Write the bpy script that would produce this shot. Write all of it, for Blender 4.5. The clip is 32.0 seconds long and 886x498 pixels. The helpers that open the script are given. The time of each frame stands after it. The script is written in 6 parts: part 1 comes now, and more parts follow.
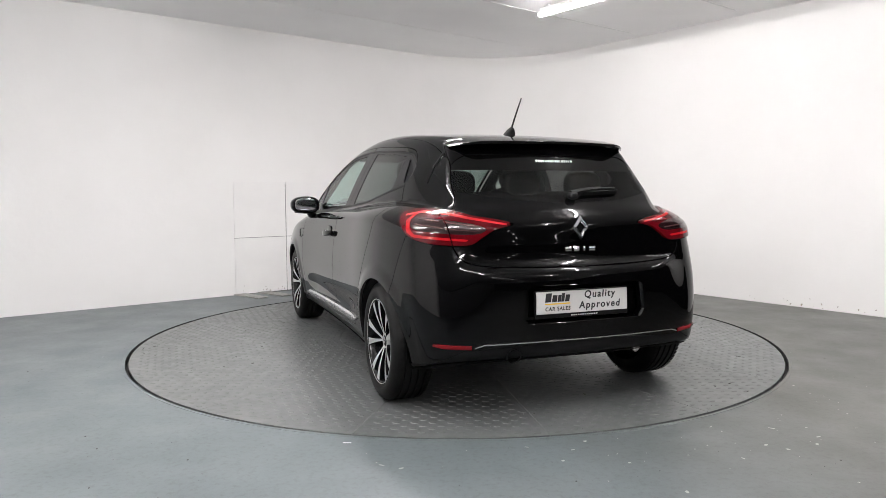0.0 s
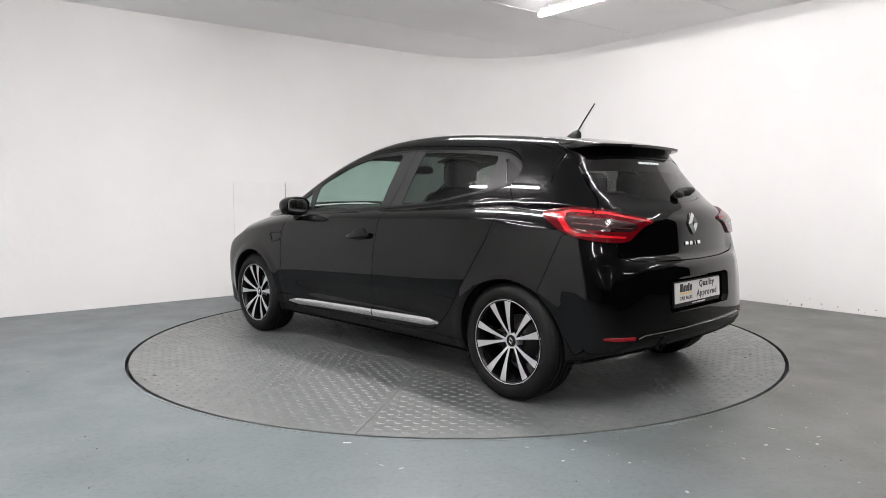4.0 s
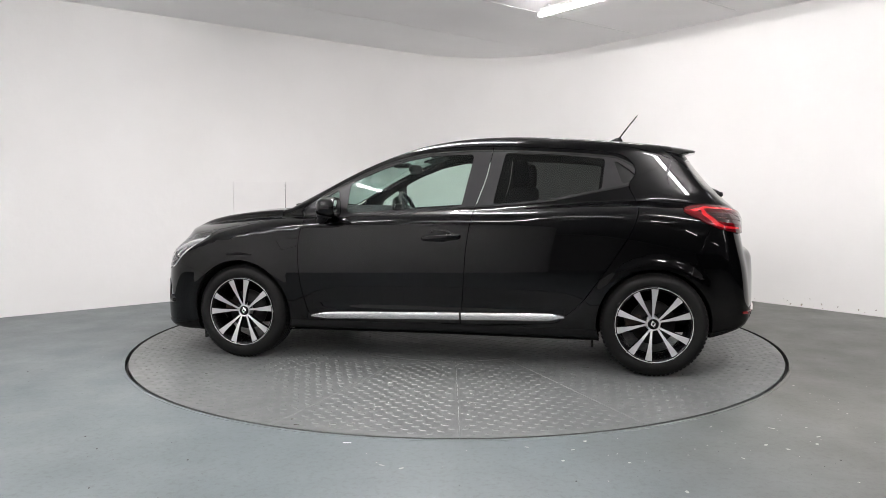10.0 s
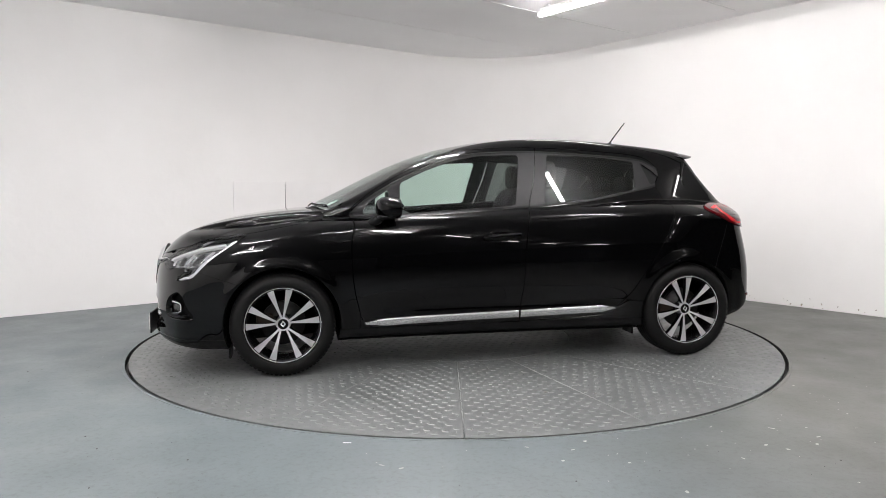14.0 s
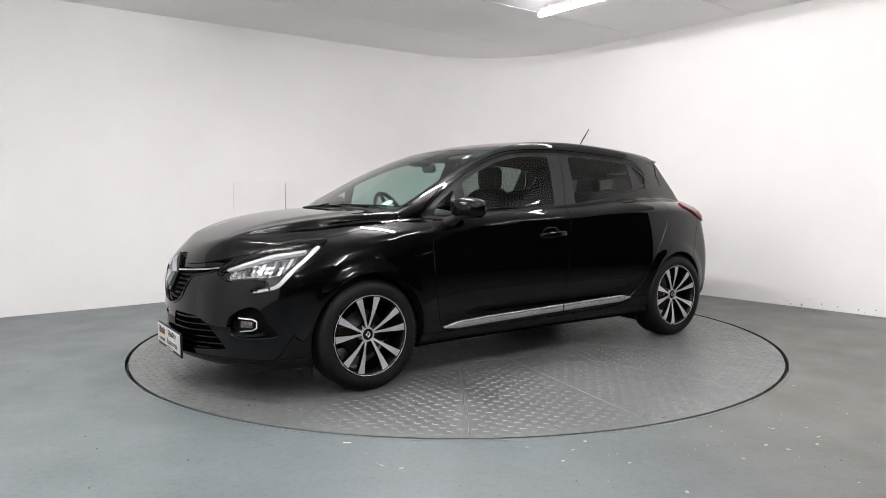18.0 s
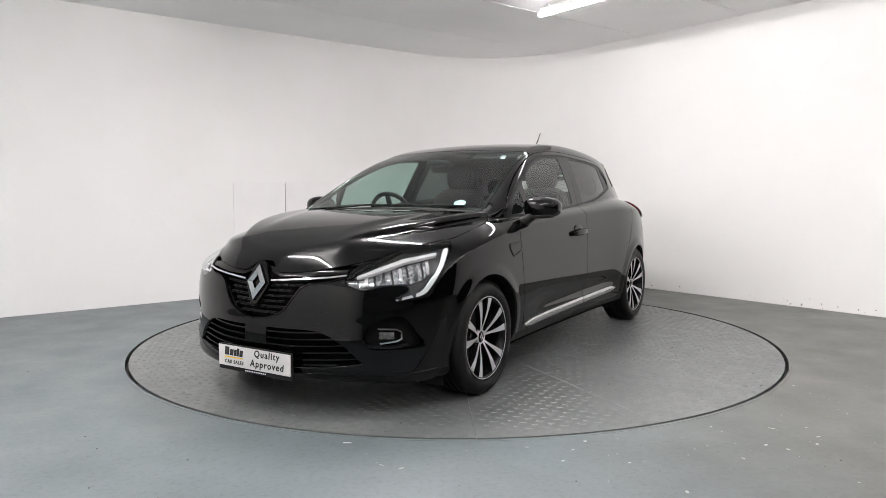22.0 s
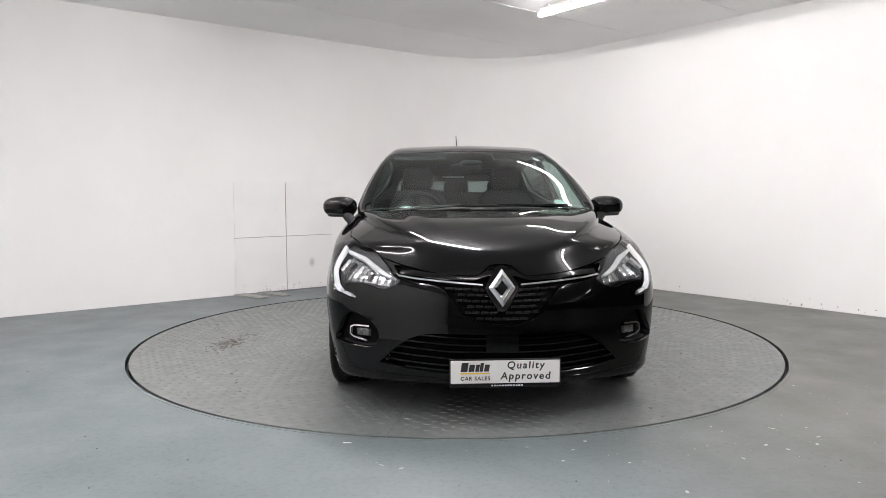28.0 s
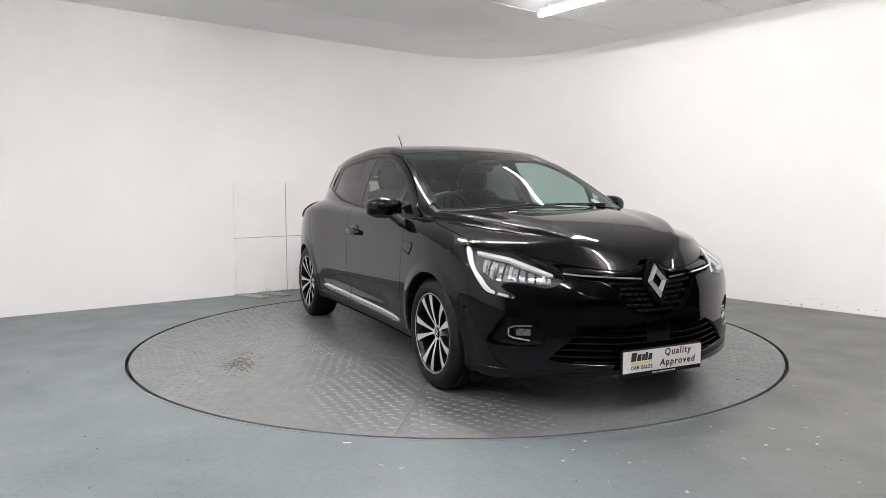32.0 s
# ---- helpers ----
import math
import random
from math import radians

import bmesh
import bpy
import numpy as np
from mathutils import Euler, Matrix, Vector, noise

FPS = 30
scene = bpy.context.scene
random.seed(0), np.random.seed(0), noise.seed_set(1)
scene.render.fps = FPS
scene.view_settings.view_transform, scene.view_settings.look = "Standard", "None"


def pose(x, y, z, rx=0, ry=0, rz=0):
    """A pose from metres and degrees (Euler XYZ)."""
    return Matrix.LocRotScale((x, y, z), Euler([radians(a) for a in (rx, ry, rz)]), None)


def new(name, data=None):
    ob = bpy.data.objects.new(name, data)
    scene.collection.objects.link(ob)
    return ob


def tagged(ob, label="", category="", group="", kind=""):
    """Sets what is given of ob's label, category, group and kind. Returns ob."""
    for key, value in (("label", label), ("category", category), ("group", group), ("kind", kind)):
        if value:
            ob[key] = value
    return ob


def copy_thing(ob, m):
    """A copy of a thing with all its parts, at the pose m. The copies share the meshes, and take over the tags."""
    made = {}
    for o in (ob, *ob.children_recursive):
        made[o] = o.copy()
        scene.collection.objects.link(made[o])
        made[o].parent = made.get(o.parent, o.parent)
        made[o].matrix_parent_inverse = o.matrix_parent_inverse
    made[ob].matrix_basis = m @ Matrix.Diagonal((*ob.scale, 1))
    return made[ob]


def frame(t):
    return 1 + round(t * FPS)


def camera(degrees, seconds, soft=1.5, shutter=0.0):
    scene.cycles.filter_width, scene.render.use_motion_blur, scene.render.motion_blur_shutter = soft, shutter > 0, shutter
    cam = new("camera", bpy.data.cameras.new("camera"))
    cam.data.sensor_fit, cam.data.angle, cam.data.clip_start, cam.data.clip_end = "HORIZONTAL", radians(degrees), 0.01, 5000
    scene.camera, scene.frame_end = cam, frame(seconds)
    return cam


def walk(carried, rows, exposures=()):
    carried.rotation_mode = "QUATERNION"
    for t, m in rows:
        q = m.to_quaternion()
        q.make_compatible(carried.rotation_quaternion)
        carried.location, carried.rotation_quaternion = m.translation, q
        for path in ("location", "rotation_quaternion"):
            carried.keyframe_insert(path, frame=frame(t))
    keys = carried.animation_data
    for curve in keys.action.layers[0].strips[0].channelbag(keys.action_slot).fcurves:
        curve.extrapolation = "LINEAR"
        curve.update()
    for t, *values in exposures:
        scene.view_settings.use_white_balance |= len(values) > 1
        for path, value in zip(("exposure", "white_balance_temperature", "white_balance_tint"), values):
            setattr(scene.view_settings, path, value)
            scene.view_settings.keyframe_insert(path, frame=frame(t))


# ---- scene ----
# ---------- camera: it stands still on a tripod in front of the turntable ----------
cam = camera(64.8, 32.0, soft=0.35)
EYE = (0.0, -5.195, 1.071)
VIEW = Matrix.Translation(EYE) @ pose(0, 0, 0, 85.412, 0, 0.782) @ pose(0, 0, 0, 0, 0, -0.184)
walk(cam, [(0.0, VIEW), (32.0, VIEW)], exposures=[(0.0, 0.06), (32.0, 0.06)])

# car pose on the table, and how the table turns (degrees at seconds)
CAR_X, CAR_Y = -0.0758, 0.1100


def table_angle(t):
    return 111.807 + 5.70084 * t + 0.0024256 * t * t


# ---------- room frame: two walls at right angles, the corner between them rounded ----------
WL = Vector((0.777, 0.629, 0))    # along the long wall, towards the corner
NL, NR = 3.075, 3.334             # distances of the walls from the table's axis
R_CORNER = 1.43
CEIL = 2.79


def in_room(l, r, z=0.0):
    """A place from its distances along the second wall's and the long wall's normals."""
    return Vector((-0.629 * l + 0.777 * r, 0.777 * l + 0.629 * r, z))


# ---------- light ----------
world = bpy.data.worlds.new("world")
scene.world = world
world.use_nodes = True
world.node_tree.nodes["Background"].inputs["Color"].default_value = (0.9, 0.95, 1.0, 1)
world.node_tree.nodes["Background"].inputs["Strength"].default_value = 0.02

# ceiling battens, lit by their glowing tubes: places from the two walls
# only the first is in view; several others are added to balance the light
BATTENS = [(-0.124, 1.55, 0), (-0.124, -0.35, 3), (-0.124, -2.5, 1), (-0.124, -4.6, 2), (-3.0, 0.2, 1), (-3.7, 2.4, 0), (-3.2, -2.4, 1), (-3.2, -4.8, 2), (-6.6, -0.3, 2), (-6.6, -2.8, 2)]
# and on through the hall behind the camera, in rows
BATTENS += [(-10.0 - 4.6 * k, 2.2 - 5.0 * j, 0) for k in range(4) for j in range(2)]
BATTEN_LEN = 1.5

# ---------- materials ----------
def nodes_of(name):
    m = bpy.data.materials.new(name)
    m.use_nodes = True
    nt = m.node_tree
    return m, nt, nt.nodes["Principled BSDF"]


def add(nt, kind, **values):
    n = nt.nodes.new(kind)
    for k, v in values.items():
        n.inputs[k.replace("_", " ")].default_value = v
    return n


def ramp(nt, fac, stops):
    n = nt.nodes.new("ShaderNodeValToRGB")
    els = n.color_ramp.elements
    while len(els) < len(stops):
        els.new(0.5)
    for e, (p, c) in zip(els, stops):
        e.position, e.color = p, (*c, 1)
    nt.links.new(fac, n.inputs["Fac"])
    return n.outputs["Color"]


def noise_tex(nt, scale, detail=4.0, rough=0.55, coords="Object"):
    tc = nt.nodes.new("ShaderNodeTexCoord")
    n = add(nt, "ShaderNodeTexNoise", Scale=scale, Detail=detail, Roughness=rough)
    nt.links.new(tc.outputs[coords], n.inputs["Vector"])
    return n.outputs["Fac"]


def bump(nt, bsdf, height, strength, distance):
    b = add(nt, "ShaderNodeBump", Strength=strength, Distance=distance)
    nt.links.new(height, b.inputs["Height"])
    nt.links.new(b.outputs["Normal"], bsdf.inputs["Normal"])
    return b


def plain(name, color, rough=0.5, metal=0.0, grain=0.0, scale=60.0, spread=0.12, coat=0.0, ior=1.5, spec=0.5):
    """A surface with a slight change of tone and, with grain, a fine relief."""
    m, nt, b = nodes_of(name)
    f = noise_tex(nt, scale * 0.15)
    lo = tuple(c * (1 - spread) for c in color)
    hi = tuple(min(1, c * (1 + spread)) for c in color)
    nt.links.new(ramp(nt, f, [(0.3, lo), (0.7, hi)]), b.inputs["Base Color"])
    b.inputs["Roughness"].default_value, b.inputs["Metallic"].default_value = rough, metal
    b.inputs["Coat Weight"].default_value, b.inputs["IOR"].default_value = coat, ior
    b.inputs["Specular IOR Level"].default_value = spec
    if grain:
        bump(nt, b, noise_tex(nt, scale * 8, 2.0), grain, 0.001)
    return m


def paint_black():
    m, nt, b = nodes_of("black_car_paint")
    b.inputs["Base Color"].default_value = (0.0012, 0.0012, 0.0014, 1)
    b.inputs["Coat IOR"].default_value = 1.35
    b.inputs["Roughness"].default_value = 0.16
    b.inputs["Coat Weight"].default_value, b.inputs["Coat Roughness"].default_value = 1.0, 0.012
    b.inputs["Specular IOR Level"].default_value = 0.0
    f = noise_tex(nt, 9.0, 3.0)
    nt.links.new(ramp(nt, f, [(0.35, (0.012, 0.012, 0.012)), (0.75, (0.03, 0.03, 0.03))]), b.inputs["Coat Roughness"])
    return m


def glass_pane(name, tint, gloss=0.004):
    """A thin tinted pane: what passes is tinted, the rest is mirrored by Fresnel."""
    m = bpy.data.materials.new(name)
    m.use_nodes = True
    nt = m.node_tree
    nt.nodes.remove(nt.nodes["Principled BSDF"])
    out = nt.nodes["Material Output"]
    tr = add(nt, "ShaderNodeBsdfTransparent", Color=(*tint, 1))
    gl = add(nt, "ShaderNodeBsdfGlossy", Color=(1, 1, 1, 1), Roughness=gloss)
    lw = add(nt, "ShaderNodeLayerWeight", Blend=0.5)
    pw = nt.nodes.new("ShaderNodeMath")
    pw.operation, pw.inputs[1].default_value = "POWER", 5.0
    nt.links.new(lw.outputs["Facing"], pw.inputs[0])
    fr = nt.nodes.new("ShaderNodeMath")
    fr.operation, fr.inputs[1].default_value, fr.inputs[2].default_value = "MULTIPLY_ADD", 0.75, 0.035
    nt.links.new(pw.outputs[0], fr.inputs[0])
    mx = nt.nodes.new("ShaderNodeMixShader")
    nt.links.new(fr.outputs[0], mx.inputs[0])
    nt.links.new(tr.outputs[0], mx.inputs[1])
    nt.links.new(gl.outputs[0], mx.inputs[2])
    nt.links.new(mx.outputs[0], out.inputs["Surface"])
    return m


def glow(name, color, strength):
    m, nt, b = nodes_of(name)
    b.inputs["Base Color"].default_value = (*color, 1)
    b.inputs["Emission Color"].default_value = (*color, 1)
    b.inputs["Emission Strength"].default_value = strength
    return m


def wall_paint():
    m, nt, b = nodes_of("white_wall_paint")
    f = noise_tex(nt, 0.9, 5.0)
    nt.links.new(ramp(nt, f, [(0.25, (0.80, 0.79, 0.775)), (0.75, (0.86, 0.852, 0.842))]), b.inputs["Base Color"])
    b.inputs["Roughness"].default_value = 0.7
    bump(nt, b, noise_tex(nt, 7.0, 6.0), 0.18, 0.02)
    return m


def ceiling_paint():
    m, nt, b = nodes_of("ceiling_paint")
    f = noise_tex(nt, 1.3, 4.0)
    nt.links.new(ramp(nt, f, [(0.3, (0.90, 0.895, 0.895)), (0.7, (0.94, 0.935, 0.935))]), b.inputs["Base Color"])
    b.inputs["Roughness"].default_value = 0.8
    return m


def floor_paint():
    m, nt, b = nodes_of("grey_floor_paint")
    big = noise_tex(nt, 0.7, 6.0, 0.6)
    blue = ramp(nt, big, [(0.25, (0.107, 0.128, 0.137)), (0.5, (0.120, 0.141, 0.149)), (0.75, (0.134, 0.153, 0.159))])
    worn = ramp(nt, big, [(0.25, (0.088, 0.092, 0.086)), (0.5, (0.101, 0.104, 0.096)), (0.75, (0.118, 0.119, 0.109))])
    # driven-over ground along the second wall, its border uneven
    tc = nt.nodes.new("ShaderNodeTexCoord")
    sep = nt.nodes.new("ShaderNodeSeparateXYZ")
    nt.links.new(tc.outputs["Object"], sep.inputs[0])
    wob = nt.nodes.new("ShaderNodeMath")
    wob.operation, wob.inputs[1].default_value = "MULTIPLY_ADD", 1.1
    nt.links.new(noise_tex(nt, 1.1, 6.0, 0.6), wob.inputs[0])
    nt.links.new(sep.outputs["X"], wob.inputs[2])
    rng_ = nt.nodes.new("ShaderNodeMapRange")
    rng_.inputs["From Min"].default_value, rng_.inputs["From Max"].default_value = 0.9, 2.3
    nt.links.new(wob.outputs[0], rng_.inputs["Value"])
    zone = nt.nodes.new("ShaderNodeMix")
    zone.data_type = "RGBA"
    nt.links.new(rng_.outputs["Result"], zone.inputs["Factor"])
    nt.links.new(blue, zone.inputs["A"])
    nt.links.new(worn, zone.inputs["B"])
    base = zone.outputs["Result"]
    fine = noise_tex(nt, 38.0, 8.0, 0.7)
    tone = ramp(nt, fine, [(0.32, (0.70, 0.70, 0.69)), (0.5, (1, 1, 1)), (0.75, (1.0, 1.0, 1.0))])
    mul = nt.nodes.new("ShaderNodeMix")
    mul.data_type, mul.blend_type = "RGBA", "MULTIPLY"
    mul.inputs["Factor"].default_value = 0.8
    nt.links.new(base, mul.inputs["A"])
    nt.links.new(tone, mul.inputs["B"])
    # pale chips
    chips = ramp(nt, noise_tex(nt, 14.0, 5.0, 0.62), [(0.735, (0, 0, 0)), (0.745, (1, 1, 1))])
    mix = nt.nodes.new("ShaderNodeMix")
    mix.data_type = "RGBA"
    nt.links.new(chips, mix.inputs["Factor"])
    nt.links.new(mul.outputs["Result"], mix.inputs["A"])
    mix.inputs["B"].default_value = (0.50, 0.50, 0.47, 1)
    nt.links.new(mix.outputs["Result"], b.inputs["Base Color"])
    rg = ramp(nt, noise_tex(nt, 2.2, 6.0, 0.6), [(0.3, (0.34, 0.34, 0.34)), (0.7, (0.52, 0.52, 0.52))])
    nt.links.new(rg, b.inputs["Roughness"])
    bump(nt, b, noise_tex(nt, 18.0, 8.0, 0.6), 0.12, 0.006)
    return m


def plate_metal():
    m, nt, b = nodes_of("painted_tread_plate")
    f = noise_tex(nt, 2.4, 7.0, 0.62)
    base = ramp(nt, f, [(0.25, (0.108, 0.115, 0.115)), (0.55, (0.136, 0.143, 0.142)), (0.8, (0.160, 0.165, 0.162))])
    # brown tyre dirt in a few patches
    dirt = ramp(nt, noise_tex(nt, 1.5, 7.0, 0.68), [(0.57, (1, 1, 1)), (0.68, (0.86, 0.78, 0.68))])
    mul = nt.nodes.new("ShaderNodeMix")
    mul.data_type, mul.blend_type = "RGBA", "MULTIPLY"
    mul.inputs["Factor"].default_value = 1.0
    nt.links.new(base, mul.inputs["A"])
    nt.links.new(dirt, mul.inputs["B"])
    nt.links.new(mul.outputs["Result"], b.inputs["Base Color"])
    rg = ramp(nt, noise_tex(nt, 11.0, 6.0, 0.6), [(0.3, (0.30, 0.30, 0.30)), (0.7, (0.48, 0.48, 0.48))])
    nt.links.new(rg, b.inputs["Roughness"])
    b.inputs["Metallic"].default_value = 0.15
    bump(nt, b, noise_tex(nt, 60.0, 5.0, 0.6), 0.1, 0.003)
    return m


def tread_metal():
    m, nt, b = nodes_of("worn_tread_bars")
    f = noise_tex(nt, 5.0, 6.0, 0.62)
    base = ramp(nt, f, [(0.25, (0.112, 0.119, 0.119)), (0.55, (0.148, 0.155, 0.154)), (0.8, (0.19, 0.195, 0.191))])
    nt.links.new(base, b.inputs["Base Color"])
    b.inputs["Roughness"].default_value, b.inputs["Metallic"].default_value = 0.5, 0.05
    return m


PAINT = paint_black()
WALL, CEILING, FLOOR = wall_paint(), ceiling_paint(), floor_paint()
PLATE, TREAD = plate_metal(), tread_metal()
RUBBER = plain("tyre_rubber", (0.0055, 0.0055, 0.0054), 0.5, grain=0.25, scale=40, spec=0.18)
SATIN = plain("satin_black_plastic", (0.005, 0.005, 0.0055), 0.42, grain=0.08, spec=0.22)
MATT = plain("matt_black_plastic", (0.006, 0.006, 0.006), 0.6, grain=0.2, spec=0.2)
PILLAR = plain("pillar_film", (0.020, 0.020, 0.021), 0.34, spec=0.22)
GLOSS = plain("gloss_black_plastic", (0.002, 0.002, 0.002), 0.08, spec=0.25)
LINER = plain("black_liner", (0.003, 0.003, 0.003), 0.85, spec=0.1)
CHROME = plain("chrome", (0.82, 0.82, 0.83), 0.07, 1.0, spread=0.04)
BRUSHED = plain("satin_silver_trim", (0.60, 0.60, 0.61), 0.24, 0.8, spread=0.05)
MACHINED = plain("machined_alloy", (0.52, 0.52, 0.53), 0.28, 0.45, grain=0.1, scale=90, spread=0.05)
ALLOY_DARK = plain("gloss_black_alloy", (0.005, 0.005, 0.0055), 0.25, spec=0.3)
STEEL = plain("brake_steel", (0.035, 0.034, 0.033), 0.45, 0.8, spread=0.2)
ZINC = plain("worn_zinc_plate", (0.30, 0.295, 0.28), 0.55, 0.1, spread=0.35, scale=160)
CHIP = plain("pale_bare_fleck", (0.46, 0.46, 0.43), 0.7, spread=0.15)
SPECK = plain("dark_grit", (0.05, 0.048, 0.044), 0.8, spread=0.3)
SCUFF = plain("brown_scuff", (0.30, 0.27, 0.23), 0.8, spread=0.3)
RUST_STAIN = plain("oily_rust", (0.070, 0.056, 0.044), 0.7, spread=0.5, scale=200)
RUST = plain("rusty_caliper", (0.030, 0.018, 0.012), 0.7, 0.3, spread=0.4)
LAMP_WHITE = plain("white_light_guide", (0.60, 0.61, 0.62), 0.25, spread=0.02)
LAMP_IN = plain("lamp_reflector", (0.42, 0.425, 0.43), 0.16, 0.85, spread=0.7, scale=420)
LAMP_BAR = plain("frosted_light_bar", (0.42, 0.425, 0.43), 0.3, spread=0.1)
LAMP_DARK = plain("lamp_bezel", (0.014, 0.014, 0.015), 0.28)
FOG_LENS = plain("dim_fog_reflector", (0.10, 0.10, 0.10), 0.2, 0.3, spread=0.5, scale=500)
RED = plain("red_lens", (0.42, 0.008, 0.012), 0.12, coat=0.15, spread=0.15)
RED_DARK = plain("dark_red_lens", (0.080, 0.0016, 0.004), 0.10, coat=0.1, spread=0.2, spec=0.3)
RED_LIGHT = plain("bright_red_guide", (0.45, 0.014, 0.020), 0.2, coat=0.2, spread=0.1)
PINK = plain("clear_lamp_ribs", (0.07, 0.035, 0.035), 0.2, coat=0.3, spread=0.3)
REFLEX = plain("red_reflector", (0.15, 0.004, 0.007), 0.25, spread=0.2, spec=0.3)
AMBER = plain("clear_smoked_lens", (0.022, 0.008, 0.009), 0.14, 0.1, coat=0.4)
CABIN = plain("dark_cabin_cloth", (0.009, 0.009, 0.0095), 0.9, scale=120, spec=0.1)
DASH = plain("dash_plastic", (0.010, 0.010, 0.011), 0.6, spec=0.2)
WHITE_PLATE = plain("white_sign_plate", (0.62, 0.61, 0.60), 0.35, spread=0.03)
INK = plain("black_print", (0.012, 0.012, 0.014), 0.5)
YELLOW = plain("yellow_print", (0.78, 0.50, 0.02), 0.5)
WHITE_INK = plain("white_print", (0.78, 0.78, 0.78), 0.5)
STICKER = plain("pale_green_paper", (0.55, 0.72, 0.66), 0.6)
PAPER = plain("white_paper", (0.72, 0.73, 0.72), 0.7)
HOUSING = plain("white_lamp_housing", (0.80, 0.80, 0.80), 0.4, spread=0.03)
def smudged_board():
    """White board paint with one grey hand-sized smudge and scuffs along the foot."""
    m, nt, b = nodes_of("smudged_board_paint")
    tc = nt.nodes.new("ShaderNodeTexCoord")
    mp = nt.nodes.new("ShaderNodeMapping")
    mp.inputs["Location"].default_value = (-0.020 / 0.048, 0.0, 0.008 / 0.065)
    mp.inputs["Scale"].default_value = (1 / 0.048, 1.0, 1 / 0.065)
    nt.links.new(tc.outputs["Object"], mp.inputs["Vector"])
    ball = nt.nodes.new("ShaderNodeTexGradient")
    ball.gradient_type = "SPHERICAL"
    nt.links.new(mp.outputs["Vector"], ball.inputs["Vector"])
    nt.links.new(ramp(nt, ball.outputs["Fac"], [(0.0, (0.82, 0.81, 0.80)), (0.9, (0.50, 0.495, 0.49))]), b.inputs["Base Color"])
    b.inputs["Roughness"].default_value = 0.6
    bump(nt, b, noise_tex(nt, 20.0, 5.0), 0.1, 0.004)
    return m


SMUDGED = smudged_board()
BOARD = plain("white_board_paint", (0.82, 0.81, 0.80), 0.6, spread=0.03, scale=20, grain=0.1)
JOINT = plain("dark_joint", (0.06, 0.06, 0.058), 0.9)
RING = plain("gap_shade_black", (0.004, 0.004, 0.004), 0.6, spread=0.3)
# unseen hall walls: their dimness is put into these colours
HALL_GREY = plain("unseen_grey_hall", (0.34, 0.34, 0.34), 0.9, spec=0.1)
HALL = plain("unseen_dark_hall", (0.006, 0.006, 0.006), 0.9, spec=0.1)
CLEAR = glass_pane("clear_lens", (0.93, 0.94, 0.95))
SCREEN = glass_pane("windscreen_glass", (0.47, 0.61, 0.57))
SIDE_GLASS = glass_pane("green_tinted_glass", (0.75, 0.87, 0.82))
PRIVACY = glass_pane("privacy_glass", (0.19, 0.20, 0.195))
REAR_GLASS = glass_pane("rear_privacy_glass", (0.36, 0.37, 0.365))
MIRROR = plain("mirror_glass", (0.85, 0.87, 0.88), 0.02, 1.0, spread=0.01)
# tube levels set to balance the room's light: (sides, added brighter underside, top)
TUBES = [[glow("lit_tube", (1.0, 0.962, 0.966), v) for v in trio] for trio in ((42.0, 52.0, 3.0), (150.0, 160.0, 70.0), (152.0, 152.0, 120.0), (103.0, 465.0, 90.0))]

# ---------- mesh helpers ----------
def mesh_of(name, verts, faces, material, smooth=False):
    me = bpy.data.meshes.new(name)
    me.from_pydata([tuple(map(float, v)) for v in verts], [], [tuple(f) for f in faces])
    me.materials.append(material)
    if smooth:
        me.shade_smooth()
    me.update()
    return me


def part(name, data, material=None, parent=None, label="", m=None):
    """Links a bmesh or a mesh as one object, under a thing or a part."""
    if isinstance(data, bmesh.types.BMesh):
        me = bpy.data.meshes.new(name)
        data.to_mesh(me)
        data.free()
    else:
        me = data
    if material is not None and not me.materials:
        me.materials.append(material)
    ob = new(name, me)
    if parent is not None:
        ob.parent = parent
    if m is not None:
        ob.matrix_basis = m
    if label:
        ob["label"] = label
    return ob


def box_bm(sx, sy, sz, bevel=0.0, center=(0, 0, 0), segs=2):
    bm = bmesh.new()
    bmesh.ops.create_cube(bm, size=1.0, matrix=Matrix.Translation(center) @ Matrix.Diagonal((sx, sy, sz, 1)))
    if bevel:
        bmesh.ops.bevel(bm, geom=list(bm.edges), offset=bevel, segments=segs, profile=0.5, affect="EDGES")
    return bm


def lathe(profile, steps, axis="Y", closed=False):
    """Turns (radius, height) pairs round an axis; vertices and faces."""
    verts, faces = [], []
    n = len(profile)
    for i in range(steps):
        a = 2 * math.pi * i / steps
        ca, sa = math.cos(a), math.sin(a)
        for r, h in profile:
            verts.append((r * ca, h, r * sa) if axis == "Y" else (r * ca, r * sa, h))
    for i in range(steps):
        j = (i + 1) % steps
        for k in range(n if closed else n - 1):
            q = (k + 1) % n
            f = (i * n + k, i * n + q, j * n + q, j * n + k)
            faces.append(f if axis == "Y" else f[::-1])
    return verts, faces


